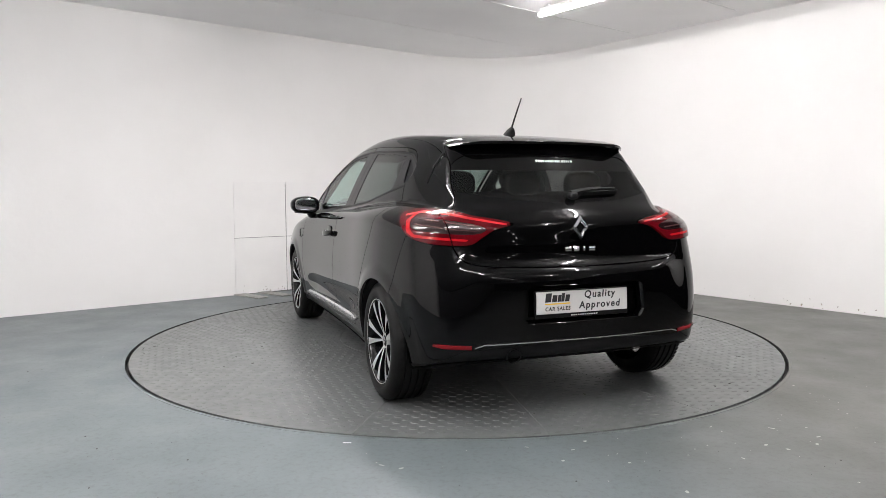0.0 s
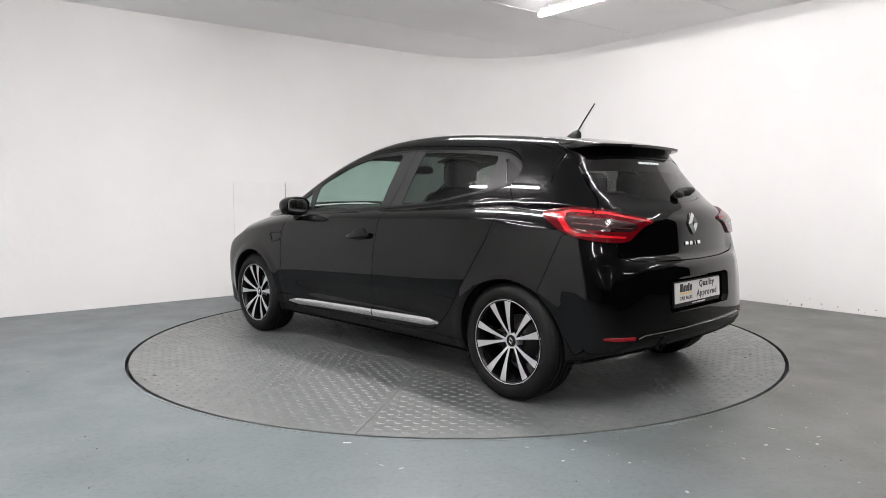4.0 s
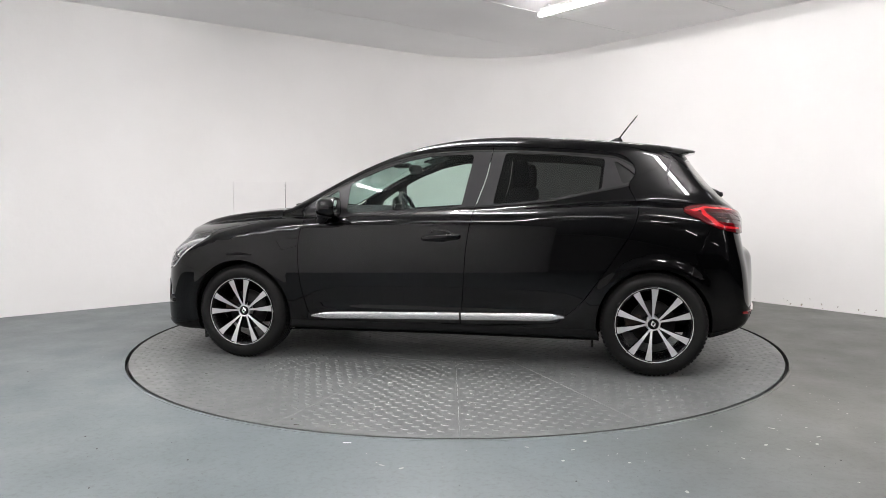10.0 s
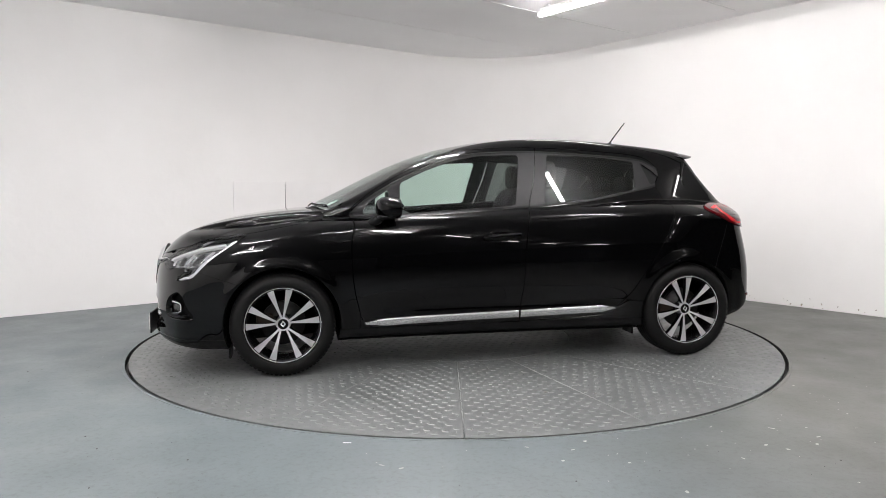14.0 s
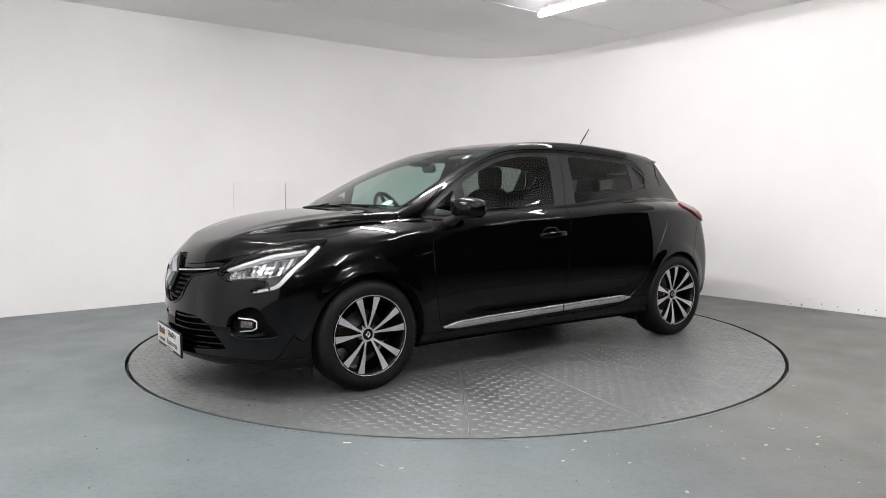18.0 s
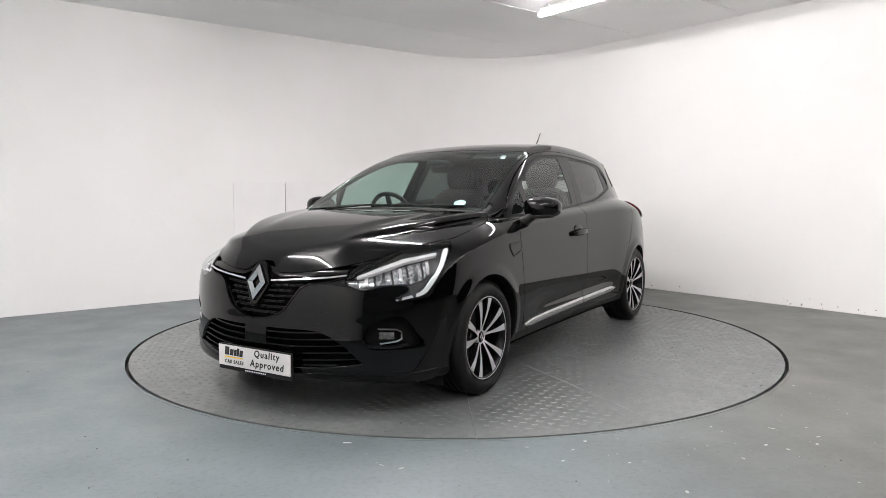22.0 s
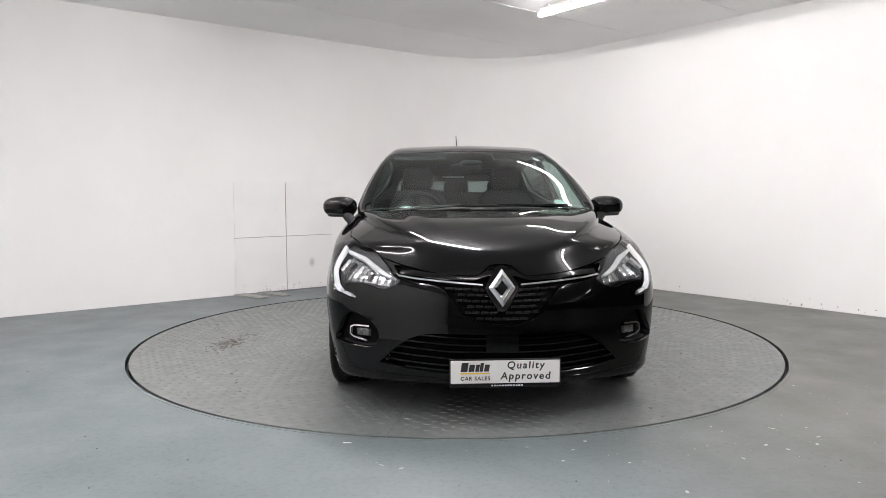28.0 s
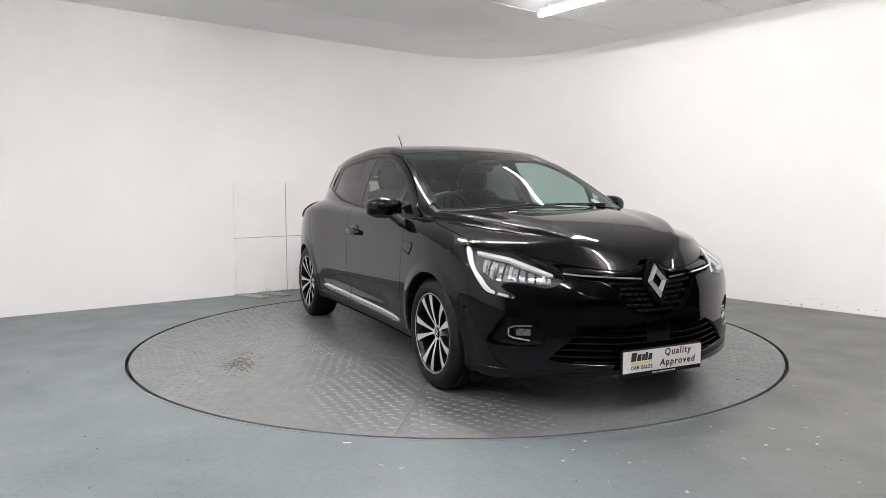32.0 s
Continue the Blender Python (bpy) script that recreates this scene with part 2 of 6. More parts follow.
def tube_mesh(name, points, radius, material, sides=8, taper=1.0):
    """A round bar along points."""
    pts = [Vector(p) for p in points]
    verts, faces = [], []
    n = len(pts)
    up = Vector((0.13, 0.21, 0.97))
    for i, p in enumerate(pts):
        d = (pts[min(i + 1, n - 1)] - pts[max(i - 1, 0)]).normalized()
        a = d.cross(up).normalized()
        b = d.cross(a)
        r = radius * (1 + (taper - 1) * i / max(1, n - 1))
        for k in range(sides):
            t = 2 * math.pi * k / sides
            verts.append(p + a * (r * math.cos(t)) + b * (r * math.sin(t)))
    for i in range(n - 1):
        for k in range(sides):
            q = (k + 1) % sides
            faces.append((i * sides + k, i * sides + q, (i + 1) * sides + q, (i + 1) * sides + k))
    faces.append(tuple(range(sides))[::-1])
    faces.append(tuple((n - 1) * sides + k for k in range(sides)))
    return mesh_of(name, verts, faces, material, True)


def prism_mesh(name, outline, depth, material, bevel=0.0):
    """A flat outline in its own x, y, raised by depth along z, with bevelled rims."""
    bm = bmesh.new()
    vs = [bm.verts.new((x, y, 0)) for x, y in outline]
    f = bm.faces.new(vs)
    up = bmesh.ops.extrude_face_region(bm, geom=[f])
    bmesh.ops.translate(bm, vec=(0, 0, depth), verts=[g for g in up["geom"] if isinstance(g, bmesh.types.BMVert)])
    bmesh.ops.recalc_face_normals(bm, faces=bm.faces)
    if bevel:
        top = [e for e in bm.edges if all(abs(v.co.z - depth) < 1e-6 for v in e.verts)]
        bmesh.ops.bevel(bm, geom=top, offset=bevel, segments=2, profile=0.5, affect="EDGES")
    me = bpy.data.meshes.new(name)
    bm.to_mesh(me)
    bm.free()
    me.materials.append(material)
    return me


def text_mesh(name, body, size, material, depth=0.0006, align="CENTER", heavy=0.0, lean=0.0):
    """Printed words as a flat mesh, upright in x, y."""
    cu = bpy.data.curves.new(name, "FONT")
    cu.body, cu.size, cu.align_x, cu.align_y, cu.extrude = body, size, align, "CENTER", depth
    cu.resolution_u, cu.shear, cu.space_character = 3, lean, 1.10 + lean
    ob = bpy.data.objects.new(name, cu)
    me = bpy.data.meshes.new_from_object(ob)
    bpy.data.objects.remove(ob)
    bpy.data.curves.remove(cu)
    if heavy:
        # heavier strokes: the letters again, slightly to each side
        v = [q.co.copy() for q in me.vertices]
        f = [tuple(q.vertices) for q in me.polygons]
        verts, faces = [], []
        for k, (dx, dy) in enumerate(((0, 0), (heavy, 0), (-heavy, 0), (0, heavy), (0, -heavy))):
            b = len(verts)
            verts += [(q.x + dx, q.y + dy, q.z + 0.00003 * k) for q in v]
            faces += [tuple(i + b for i in g) for g in f]
        bpy.data.meshes.remove(me)
        return mesh_of(name, verts, faces, material)
    me.name = name
    me.materials.clear()
    me.materials.append(material)
    return me


# ---------- the room ----------
def wall_path():
    """Plan of the two visible walls with the rounded corner between them."""
    # out of view: an added second corner, and ends bent to soften car reflections
    bend = [radians(60 - 6 * k) for k in range(10)]
    pts = [in_room(-4.0 - 2.2 * math.sin(radians(a)), -6.6 - 2.2 * (1 - math.cos(radians(a)))) for a in range(84, 0, -7)]
    pts += [in_room(-4.0, -6.6), in_room(-2.0, -6.6), in_room(-0.5, -6.6)]
    pts += [in_room(NL - 1.4 + 1.4 * math.sin(radians(a)), -5.2 - 1.4 * math.cos(radians(a))) for a in range(0, 91, 6)]
    pts += [in_room(NL, -3.7), in_room(NL, -2.0), in_room(NL, 0.0)]
    cl, cr = NL - R_CORNER, NR - R_CORNER
    for i in range(25):
        a = radians(90 - 90 * i / 24)
        pts.append(in_room(cl + R_CORNER * math.sin(a), cr + R_CORNER * math.cos(a)))
    pts += [in_room(0.5, NR), in_room(-1.2, NR), in_room(-2.8, NR)]
    pts += [in_room(-2.8 - 1.6 * math.sin(a), NR + 1.6 * (1 - math.cos(a))) for a in bend[::-1]]
    return pts


def ribbon(name, pts, z0, z1, thick, material, outward=1.0):
    """A wall of that thickness along a plan."""
    verts, faces = [], []
    n = len(pts)
    for i, p in enumerate(pts):
        d = (pts[min(i + 1, n - 1)] - pts[max(i - 1, 0)]).normalized()
        o = Vector((-d.y, d.x, 0)) * thick * outward
        for q, z in ((p, z0), (p, z1), (p + o, z1), (p + o, z0)):
            verts.append((q.x, q.y, z))
    for i in range(n - 1):
        for k in range(4):
            q = (k + 1) % 4
            faces.append((i * 4 + k, i * 4 + q, i * 4 + 4 + q, i * 4 + 4 + k))
    faces += [(0, 1, 2, 3), tuple((n - 1) * 4 + k for k in (3, 2, 1, 0))]
    me = mesh_of(name, verts, faces, material)
    bm = bmesh.new()
    bm.from_mesh(me)
    bmesh.ops.recalc_face_normals(bm, faces=bm.faces)
    bm.to_mesh(me)
    bm.free()
    return me


R_TABLE, R_GAP = 2.263, 2.286
TABLE_AT = (0.012, 0.052)         # the table's axis on the floor


def build_room():
    path = wall_path()
    w = part("wall_curved", ribbon("wall_curved", path, -0.02, CEIL + 0.02, 0.16, WALL))
    for p in w.data.polygons:
        p.use_smooth = True
    w.data.set_sharp_from_angle(angle=radians(30))
    tagged(w, "white painted plaster wall with rounded corners, scuffed at its foot", "wall", kind="structure")

    # floor: a sheet with a round pit for the turntable
    n = 128
    verts, faces = [], []
    ring_r = [R_GAP, 2.6, 3.4, 5.0, 8.0, 16.0, 30.0]
    for r in ring_r:
        for i in range(n):
            a = 2 * math.pi * i / n
            verts.append((TABLE_AT[0] + r * math.cos(a), TABLE_AT[1] + r * math.sin(a), 0.0))
    for k in range(len(ring_r) - 1):
        for i in range(n):
            j = (i + 1) % n
            faces.append((k * n + i, k * n + n + i, k * n + n + j, k * n + j))
    base = len(verts)
    for i in range(n):
        a = 2 * math.pi * i / n
        verts.append((TABLE_AT[0] + R_GAP * math.cos(a), TABLE_AT[1] + R_GAP * math.sin(a), -0.05))
    for i in range(n):
        j = (i + 1) % n
        faces.append((i, j, base + j, base + i))
    faces.append(tuple(base + i for i in range(n)))
    fl = part("floor", mesh_of("floor", verts, faces, FLOOR))
    tagged(fl, "grey-green painted concrete floor with chips, scuffs and specks", "floor", kind="structure")

    # steel angle round the pit; shade in the gap is put in as black
    v, f = lathe([(R_TABLE - 0.01, -0.045), (R_GAP - 0.002, -0.045), (R_GAP - 0.001, -0.006), (R_GAP - 0.001, 0.0018), (R_GAP + 0.015, 0.0018), (R_GAP + 0.017, 0.0)], 160, "Z")
    edge = part("turntable_edge", mesh_of("turntable_edge", v, f, RING), m=pose(*TABLE_AT, 0))
    edge.data.materials.append(FLOOR)
    for p in edge.data.polygons:
        p.material_index = 1 if p.center.z > 0.0005 else 0
    tagged(edge, "dark gap round the turntable with a worn steel angle as its edge", "trim", kind="structure")

    # ceiling: plaster boards with thin joints along the long wall's direction
    ce = bmesh.new()
    edges_l = [1.965 - 1.2 * k for k in range(24, -1, -1)] + [3.6]
    for a, b in zip(edges_l, edges_l[1:]):
        lo, hi = a + 0.004, b - 0.004
        c = in_room((lo + hi) / 2, -2.6, CEIL + 0.02)
        bmesh.ops.create_cube(ce, size=1.0, matrix=pose(c.x, c.y, c.z, 0, 0, math.degrees(math.atan2(0.629, 0.777))) @ Matrix.Diagonal((13.5, hi - lo, 0.04, 1)))
    cm = part("ceiling", ce, CEILING)
    tagged(cm, "pale grey boarded ceiling with thin joints", "ceiling", kind="structure")
    c = in_room(-11.8, -2.6, CEIL + 0.08)
    tagged(part("ceiling_deck", box_bm(13.6, 31.0, 0.06), PAPER, m=pose(c.x, c.y, c.z, 0, 0, math.degrees(math.atan2(0.629, 0.777)))),
           "plain deck above the ceiling boards", "ceiling", kind="structure")
    # pale cover strips under the joints
    for l, mat in ((0.765, HOUSING), (-0.435, HOUSING), (-1.635, HOUSING), (-2.835, HOUSING)):
        p = in_room(l, -1.6, CEIL - 0.002)
        tagged(part("ceiling_strip", box_bm(9.4, 0.012, 0.005), mat, m=pose(p.x, p.y, p.z, 0, 0, math.degrees(math.atan2(0.629, 0.777)))),
               "thin white cover strip on a ceiling joint", "trim", kind="structure")

    # closing hall behind the camera, unseen; near-black and grey set the car's reflections
    ang = math.degrees(math.atan2(0.629, 0.777))
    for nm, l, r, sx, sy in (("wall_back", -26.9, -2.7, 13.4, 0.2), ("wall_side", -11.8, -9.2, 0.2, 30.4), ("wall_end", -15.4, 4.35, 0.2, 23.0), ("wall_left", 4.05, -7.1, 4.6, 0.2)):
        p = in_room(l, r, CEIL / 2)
        tagged(part(nm, box_bm(sx, sy, CEIL + 0.04), HALL_GREY if nm == "wall_side" else HALL, m=pose(p.x, p.y, p.z, 0, 0, ang)), "unseen closing wall, toned to set the car's reflections", "wall", kind="structure")


def build_battens():
    """Surface battens that run towards the long wall: a slim body on clips over a lit tube."""
    ang = math.degrees(math.atan2(0.777, -0.629)) - 90
    first = None
    tubes = {}
    for l, r, tube_level in BATTENS:
        p = in_room(l, r, CEIL)
        m = pose(p.x, p.y, p.z, 0, 0, ang)
        if first is not None:
            again = copy_thing(first, m)
            for o in again.children:
                if o.name.startswith("diffuser"):
                    if tube_level not in tubes:
                        tubes[tube_level] = o.data.copy()
                        for k, lit in enumerate(TUBES[tube_level]):
                            tubes[tube_level].materials[k] = lit
                    o.data = tubes[tube_level]
            continue
        first = tagged(new("ceiling_light"), "white batten ceiling light with a lit diffuser tube", "ceiling light", "battens on the ceiling")
        part("housing", box_bm(0.046, BATTEN_LEN - 0.05, 0.026, 0.006, (0, 0, -0.034)), HOUSING, first)
        bm = bmesh.new()
        n = 16
        rings = [(-BATTEN_LEN / 2, 0.013), (-BATTEN_LEN / 2 + 0.006, 0.021), (-BATTEN_LEN / 2 + 0.018, 0.025),
                 (BATTEN_LEN / 2 - 0.018, 0.025), (BATTEN_LEN / 2 - 0.006, 0.021), (BATTEN_LEN / 2, 0.013)]
        vv = []
        for y, rr in rings:
            vv.append([bm.verts.new((rr * math.cos(2 * math.pi * k / n), y, -0.070 + rr * math.sin(2 * math.pi * k / n))) for k in range(n)])
        for a, b in zip(vv, vv[1:]):
            for k in range(n):
                bm.faces.new((a[k], a[(k + 1) % n], b[(k + 1) % n], b[k]))
        bm.faces.new(vv[0][::-1])
        bm.faces.new(vv[-1])
        bmesh.ops.recalc_face_normals(bm, faces=bm.faces)
        tubes[tube_level] = part("diffuser", bm, TUBES[tube_level][0], first, "glowing white diffuser tube").data
        tubes[tube_level].materials.append(TUBES[tube_level][1])
        tubes[tube_level].materials.append(TUBES[tube_level][2])
        for p in tubes[tube_level].polygons:
            p.material_index = 1 if p.normal.z < -0.8 else 2 if p.normal.z > 0.1 else 0
        for y in (-0.61, 0.61):
            part("bracket", box_bm(0.058, 0.03, 0.024, 0.003, (0, y, -0.012)), HOUSING, first)
        first.matrix_basis = m


def build_wall_panels():
    """Four boards screwed to the long wall, and two metal plates lying at its foot."""
    ang = math.degrees(math.atan2(WL.y, WL.x))
    base_r = -0.463
    w1, w2, h1, h2 = 0.585, 0.568, 0.600, 0.585
    for i, (off, w) in enumerate(((0.0, w1), (w1 + 0.006, w2))):
        for j, (z0, h) in enumerate(((0.006, h1 - 0.004), (h1 + 0.0045, h2 + 0.0075))):
            p = in_room(NL - 0.004, base_r + off + w / 2, z0 + h / 2)
            b = part("wall_panel", box_bm(w - 0.002, 0.016, h - 0.002, 0.0015), SMUDGED if (i, j) == (1, 0) else BOARD, m=pose(p.x, p.y, p.z, 0, 0, ang))
            tagged(b, "square white board fixed to the wall, " + (("with a grey smudge" if i else "scuffed along its foot") if j == 0 else "clean, with thin dark edges"), "wall panel", "boards on the wall")
    p = in_room(NL - 0.0005, base_r + (w1 + w2 + 0.006) / 2, (h1 + h2 - 0.01) / 2)
    tagged(part("panel_backing", box_bm(w1 + w2, 0.004, h1 + h2 - 0.012), JOINT, m=pose(p.x, p.y, p.z, 0, 0, ang)), "dark gap behind the wall boards", "trim", kind="structure")
    for off, turn in ((0.085, 12), (0.352, 12)):
        p = in_room(NL - 0.20, base_r + off, 0.007)
        tagged(part("floor_plate", box_bm(0.13, 0.42, 0.012, 0.003), ZINC, m=pose(p.x, p.y, p.z, 0, 0, ang + turn)), "worn thin metal plate lying on the floor by the wall", "metal plate", "plates at the wall")


def flake(verts, faces, rng, m, size, height):
    """A tiny flat flake with a ragged outline."""
    n = rng.randint(5, 7)
    b = len(verts)
    turn = rng.uniform(0, 6.28)
    sx, sy = size * rng.uniform(0.7, 1.5), size * rng.uniform(0.35, 0.8)
    for z in (0.0, height):
        rr = random.Random(b)
        for k in range(n):
            a, q = 2 * math.pi * k / n, rr.uniform(0.55, 1.1)
            x, y = sx * q * math.cos(a), sy * q * math.sin(a)
            verts.append(m @ Vector((x * math.cos(turn) - y * math.sin(turn), x * math.sin(turn) + y * math.cos(turn), z)))
    faces.append(tuple(b + n + k for k in range(n)))
    for k in range(n):
        q = (k + 1) % n
        faces.append((b + k, b + q, b + n + q, b + n + k))


def build_floor_marks():
    """Pale flecks where the floor paint has chipped, dark grit, and scuffs at the foot of the walls."""
    rng = random.Random(7)
    pale = [(0.31, -2.32), (0.57, -2.25), (0.50, -2.35), (0.44, -2.47), (1.18, -2.06), (1.45, -2.08), (1.61, -2.07), (1.60, -2.19), (1.55, -2.28), (1.33, -2.29),
            (1.40, -2.34), (1.17, -2.44), (1.89, -1.37), (0.84, -2.76), (0.70, -2.49), (-0.28, -2.52), (-0.20, -2.55)]
    dark = [(-2.57, -1.08), (-1.63, -2.20), (-1.50, -2.35), (-1.33, -2.74), (-1.07, -2.47), (1.55, -2.46), (0.46, -2.67), (2.40, -0.73)]
    verts, faces = [], []
    for x, y in pale:
        flake(verts, faces, rng, Matrix.Translation((x, y, 0.0002)), 0.011, 0.0012)
    for _ in range(44):
        a, r = rng.gauss(-58, 20), 2.32 + abs(rng.gauss(0, 0.35))
        flake(verts, faces, rng, Matrix.Translation((r * math.cos(radians(a)), r * math.sin(radians(a)), 0.0002)), rng.uniform(0.0015, 0.0048), 0.0010)
    tagged(part("paint_flecks", mesh_of("paint_flecks", verts, faces, CHIP)), "pale flecks where the floor paint has chipped", "paint chips", kind="stuff")
    verts, faces = [], []
    for x, y in dark:
        flake(verts, faces, rng, Matrix.Translation((x, y, 0.0002)), 0.006, 0.002)
    for _ in range(150):
        a, r = rng.uniform(-200, 20), 2.32 + abs(rng.gauss(0, 0.8))
        p = Vector((r * math.cos(radians(a)), r * math.sin(radians(a)), 0.0002))
        if p.dot(Vector((-0.629, 0.777, 0))) < NL - 0.1 and p.dot(Vector((0.777, 0.629, 0))) < NR - 0.1:
            flake(verts, faces, rng, Matrix.Translation(p), rng.uniform(0.001, 0.003), 0.0012)
    tagged(part("floor_grit", mesh_of("floor_grit", verts, faces, SPECK)), "dark grit scattered over the painted floor", "grit", kind="stuff")
    verts, faces = [], []
    for _ in range(46):
        long_wall = rng.random() < 0.55
        z = 0.012 + abs(rng.gauss(0, 0.035))
        if long_wall:
            p, n, inset = in_room(NL - (0.0135 if z < 1.1 else 0.0), rng.uniform(-0.45, 0.66), z), Vector((0.629, -0.777, 0)), 0.0
        else:
            p, n = in_room(rng.uniform(-1.7, 1.2), NR - 0.0005, z), Vector((-0.777, -0.629, 0))
        flake(verts, faces, rng, Matrix.Translation(p) @ n.to_track_quat("Z", "Y").to_matrix().to_4x4(), rng.uniform(0.003, 0.012), 0.001)
    tagged(part("wall_scuffs", mesh_of("wall_scuffs", verts, faces, SCUFF)), "brown scuffs along the foot of the white walls", "scuff marks", kind="stuff")
    p = Vector((-0.455, -R_GAP + 0.008, 0.0))
    tagged(part("tape_scrap", box_bm(0.036, 0.008, 0.0014, 0.0004, (p.x, p.y, 0.0030)), PAPER), "torn scrap of white tape at the turntable edge", "tape")


# ---------- the turntable ----------
def lozenge_bar(verts, faces, x, y, ang, length, width, height, z):
    """A tread bar: a low lozenge with sloping sides."""
    ca, sa = math.cos(ang), math.sin(ang)
    b = len(verts)
    for u, v, h in ((-1, 0, 0), (-0.45, -1, 0), (0.45, -1, 0), (1, 0, 0), (0.45, 1, 0), (-0.45, 1, 0),
                    (-0.72, 0, 1), (-0.34, -0.52, 1), (0.34, -0.52, 1), (0.72, 0, 1), (0.34, 0.52, 1), (-0.34, 0.52, 1)):
        px, py = u * length / 2, v * width / 2
        verts.append((x + ca * px - sa * py, y + sa * px + ca * py, z + h * height))
    for k in range(6):
        q = (k + 1) % 6
        faces.append((b + k, b + q, b + 6 + q, b + 6 + k))
    faces.append(tuple(b + 6 + k for k in range(6)))


def build_turntable():
    """Sixteen tread-plate sectors round a hub disc; it turns with the car on it."""
    table = tagged(new("turntable"), "round turntable of grey painted steel tread plate, flush with the floor", "turntable")
    n_sec, r_in = 16, 0.86
    step = 2 * math.pi / n_sec
    gap = 0.0011

    def sector_mesh():
        verts, faces = [], []
        rs = [r_in + 0.002, 1.2, 1.6, 2.0, R_TABLE]
        m = 8
        for r in rs:
            da = gap / r
            for i in range(m + 1):
                a = da + (step - 2 * da) * i / m
                verts.append((r * math.cos(a), r * math.sin(a), 0.0))
        for k in range(len(rs) - 1):
            for i in range(m):
                faces.append((k * (m + 1) + i, (k + 1) * (m + 1) + i, (k + 1) * (m + 1) + i + 1, k * (m + 1) + i + 1))
        top = list(verts)
        rim = [k * (m + 1) for k in range(len(rs))] + [(len(rs) - 1) * (m + 1) + i for i in range(1, m + 1)]
        rim += [k * (m + 1) + m for k in range(len(rs) - 2, -1, -1)] + [i for i in range(m - 1, 0, -1)]
        low = {}
        for i in rim:
            low[i] = len(verts)
            verts.append((top[i][0], top[i][1], -0.012))
        for i, j in zip(rim, rim[1:] + rim[:1]):
            faces.append((j, i, low[i], low[j]))
        return mesh_of("sector_plate", verts, faces, PLATE)

    def tread_mesh(inside, turn):
        """Staggered bars, leaning to and fro, over a stretch of plate."""
        verts, faces = [], []
        pu, pv = 0.086, 0.043
        ct, st = math.cos(turn), math.sin(turn)
        k = int(2.4 / pv)
        for i in range(-k, k + 1):
            for j in range(-int(2.4 / pu), int(2.4 / pu) + 1):
                u, v = (j + 0.5 * (i % 2)) * pu, i * pv
                x, y = ct * u - st * v, st * u + ct * v
                if inside(x, y):
                    lozenge_bar(verts, faces, x, y, turn + radians(14 if i % 2 else -14), 0.044, 0.021, 0.0014, 0.0)
        return verts, faces

    def in_sector(x, y):
        r, a = math.hypot(x, y), math.atan2(y, x)
        return r_in + 0.025 < r < R_TABLE - 0.028 and 0.02 / max(r, 0.1) < a < step - 0.02 / max(r, 0.1)

    plate = sector_mesh()
    tv, tf = tread_mesh(in_sector, step / 2 + math.pi / 2)
    tread = mesh_of("tread", tv, tf, TREAD)
    for i in range(n_sec):
        s = part("sector_plate", plate, parent=table, m=pose(0, 0, 0, 0, 0, -11.1 + 22.5 * i))
        part("tread", tread, parent=s)["kind"] = "stuff"
    v, f = lathe([(0.0005, 0.0), (0.4, 0.0), (r_in - 0.002, 0.0), (r_in - 0.002, -0.012)], 64, "Z")
    hub = part("hub_disc", mesh_of("hub_disc", v, f, PLATE), parent=table)
    tv, tf = tread_mesh(lambda x, y: math.hypot(x, y) < r_in - 0.03, 0.3)
    part("tread", mesh_of("tread", tv, tf, TREAD), parent=hub)["kind"] = "stuff"
    # a brown oil and rust stain, and black tyre crumbs trodden into the plate
    rng = random.Random(21)
    verts, faces = [], []
    for _ in range(260):
        u, v = rng.gauss(0, 0.115), rng.gauss(0, 0.050)
        turn = radians(-10)
        x, y = 0.214 + u * math.cos(turn) - v * math.sin(turn), -1.633 + u * math.sin(turn) + v * math.cos(turn)
        flake(verts, faces, rng, Matrix.Translation((x, y, 0.0002)), rng.uniform(0.004, 0.014), 0.0013)
    part("rust_stain", mesh_of("rust_stain", verts, faces, RUST_STAIN), parent=table, label="brown stain")["kind"] = "stuff"
    verts, faces = [], []
    for _ in range(420):
        a, r = rng.uniform(0, 6.283), 2.22 * math.sqrt(rng.random())
        flake(verts, faces, rng, Matrix.Translation((r * math.cos(a), r * math.sin(a), 0.0002)), 0.002 + 0.012 * rng.random() ** 6, 0.0016)
    part("tyre_crumbs", mesh_of("tyre_crumbs", verts, faces, SPECK), parent=table, label="black tyre crumbs")["kind"] = "stuff"
    return table

# ---------- the car: its outer skin ----------
# Car space: x forwards from the middle of the wheelbase, y to its left, z up.
WHEEL_X, WHEEL_R = 1.2915, 0.306


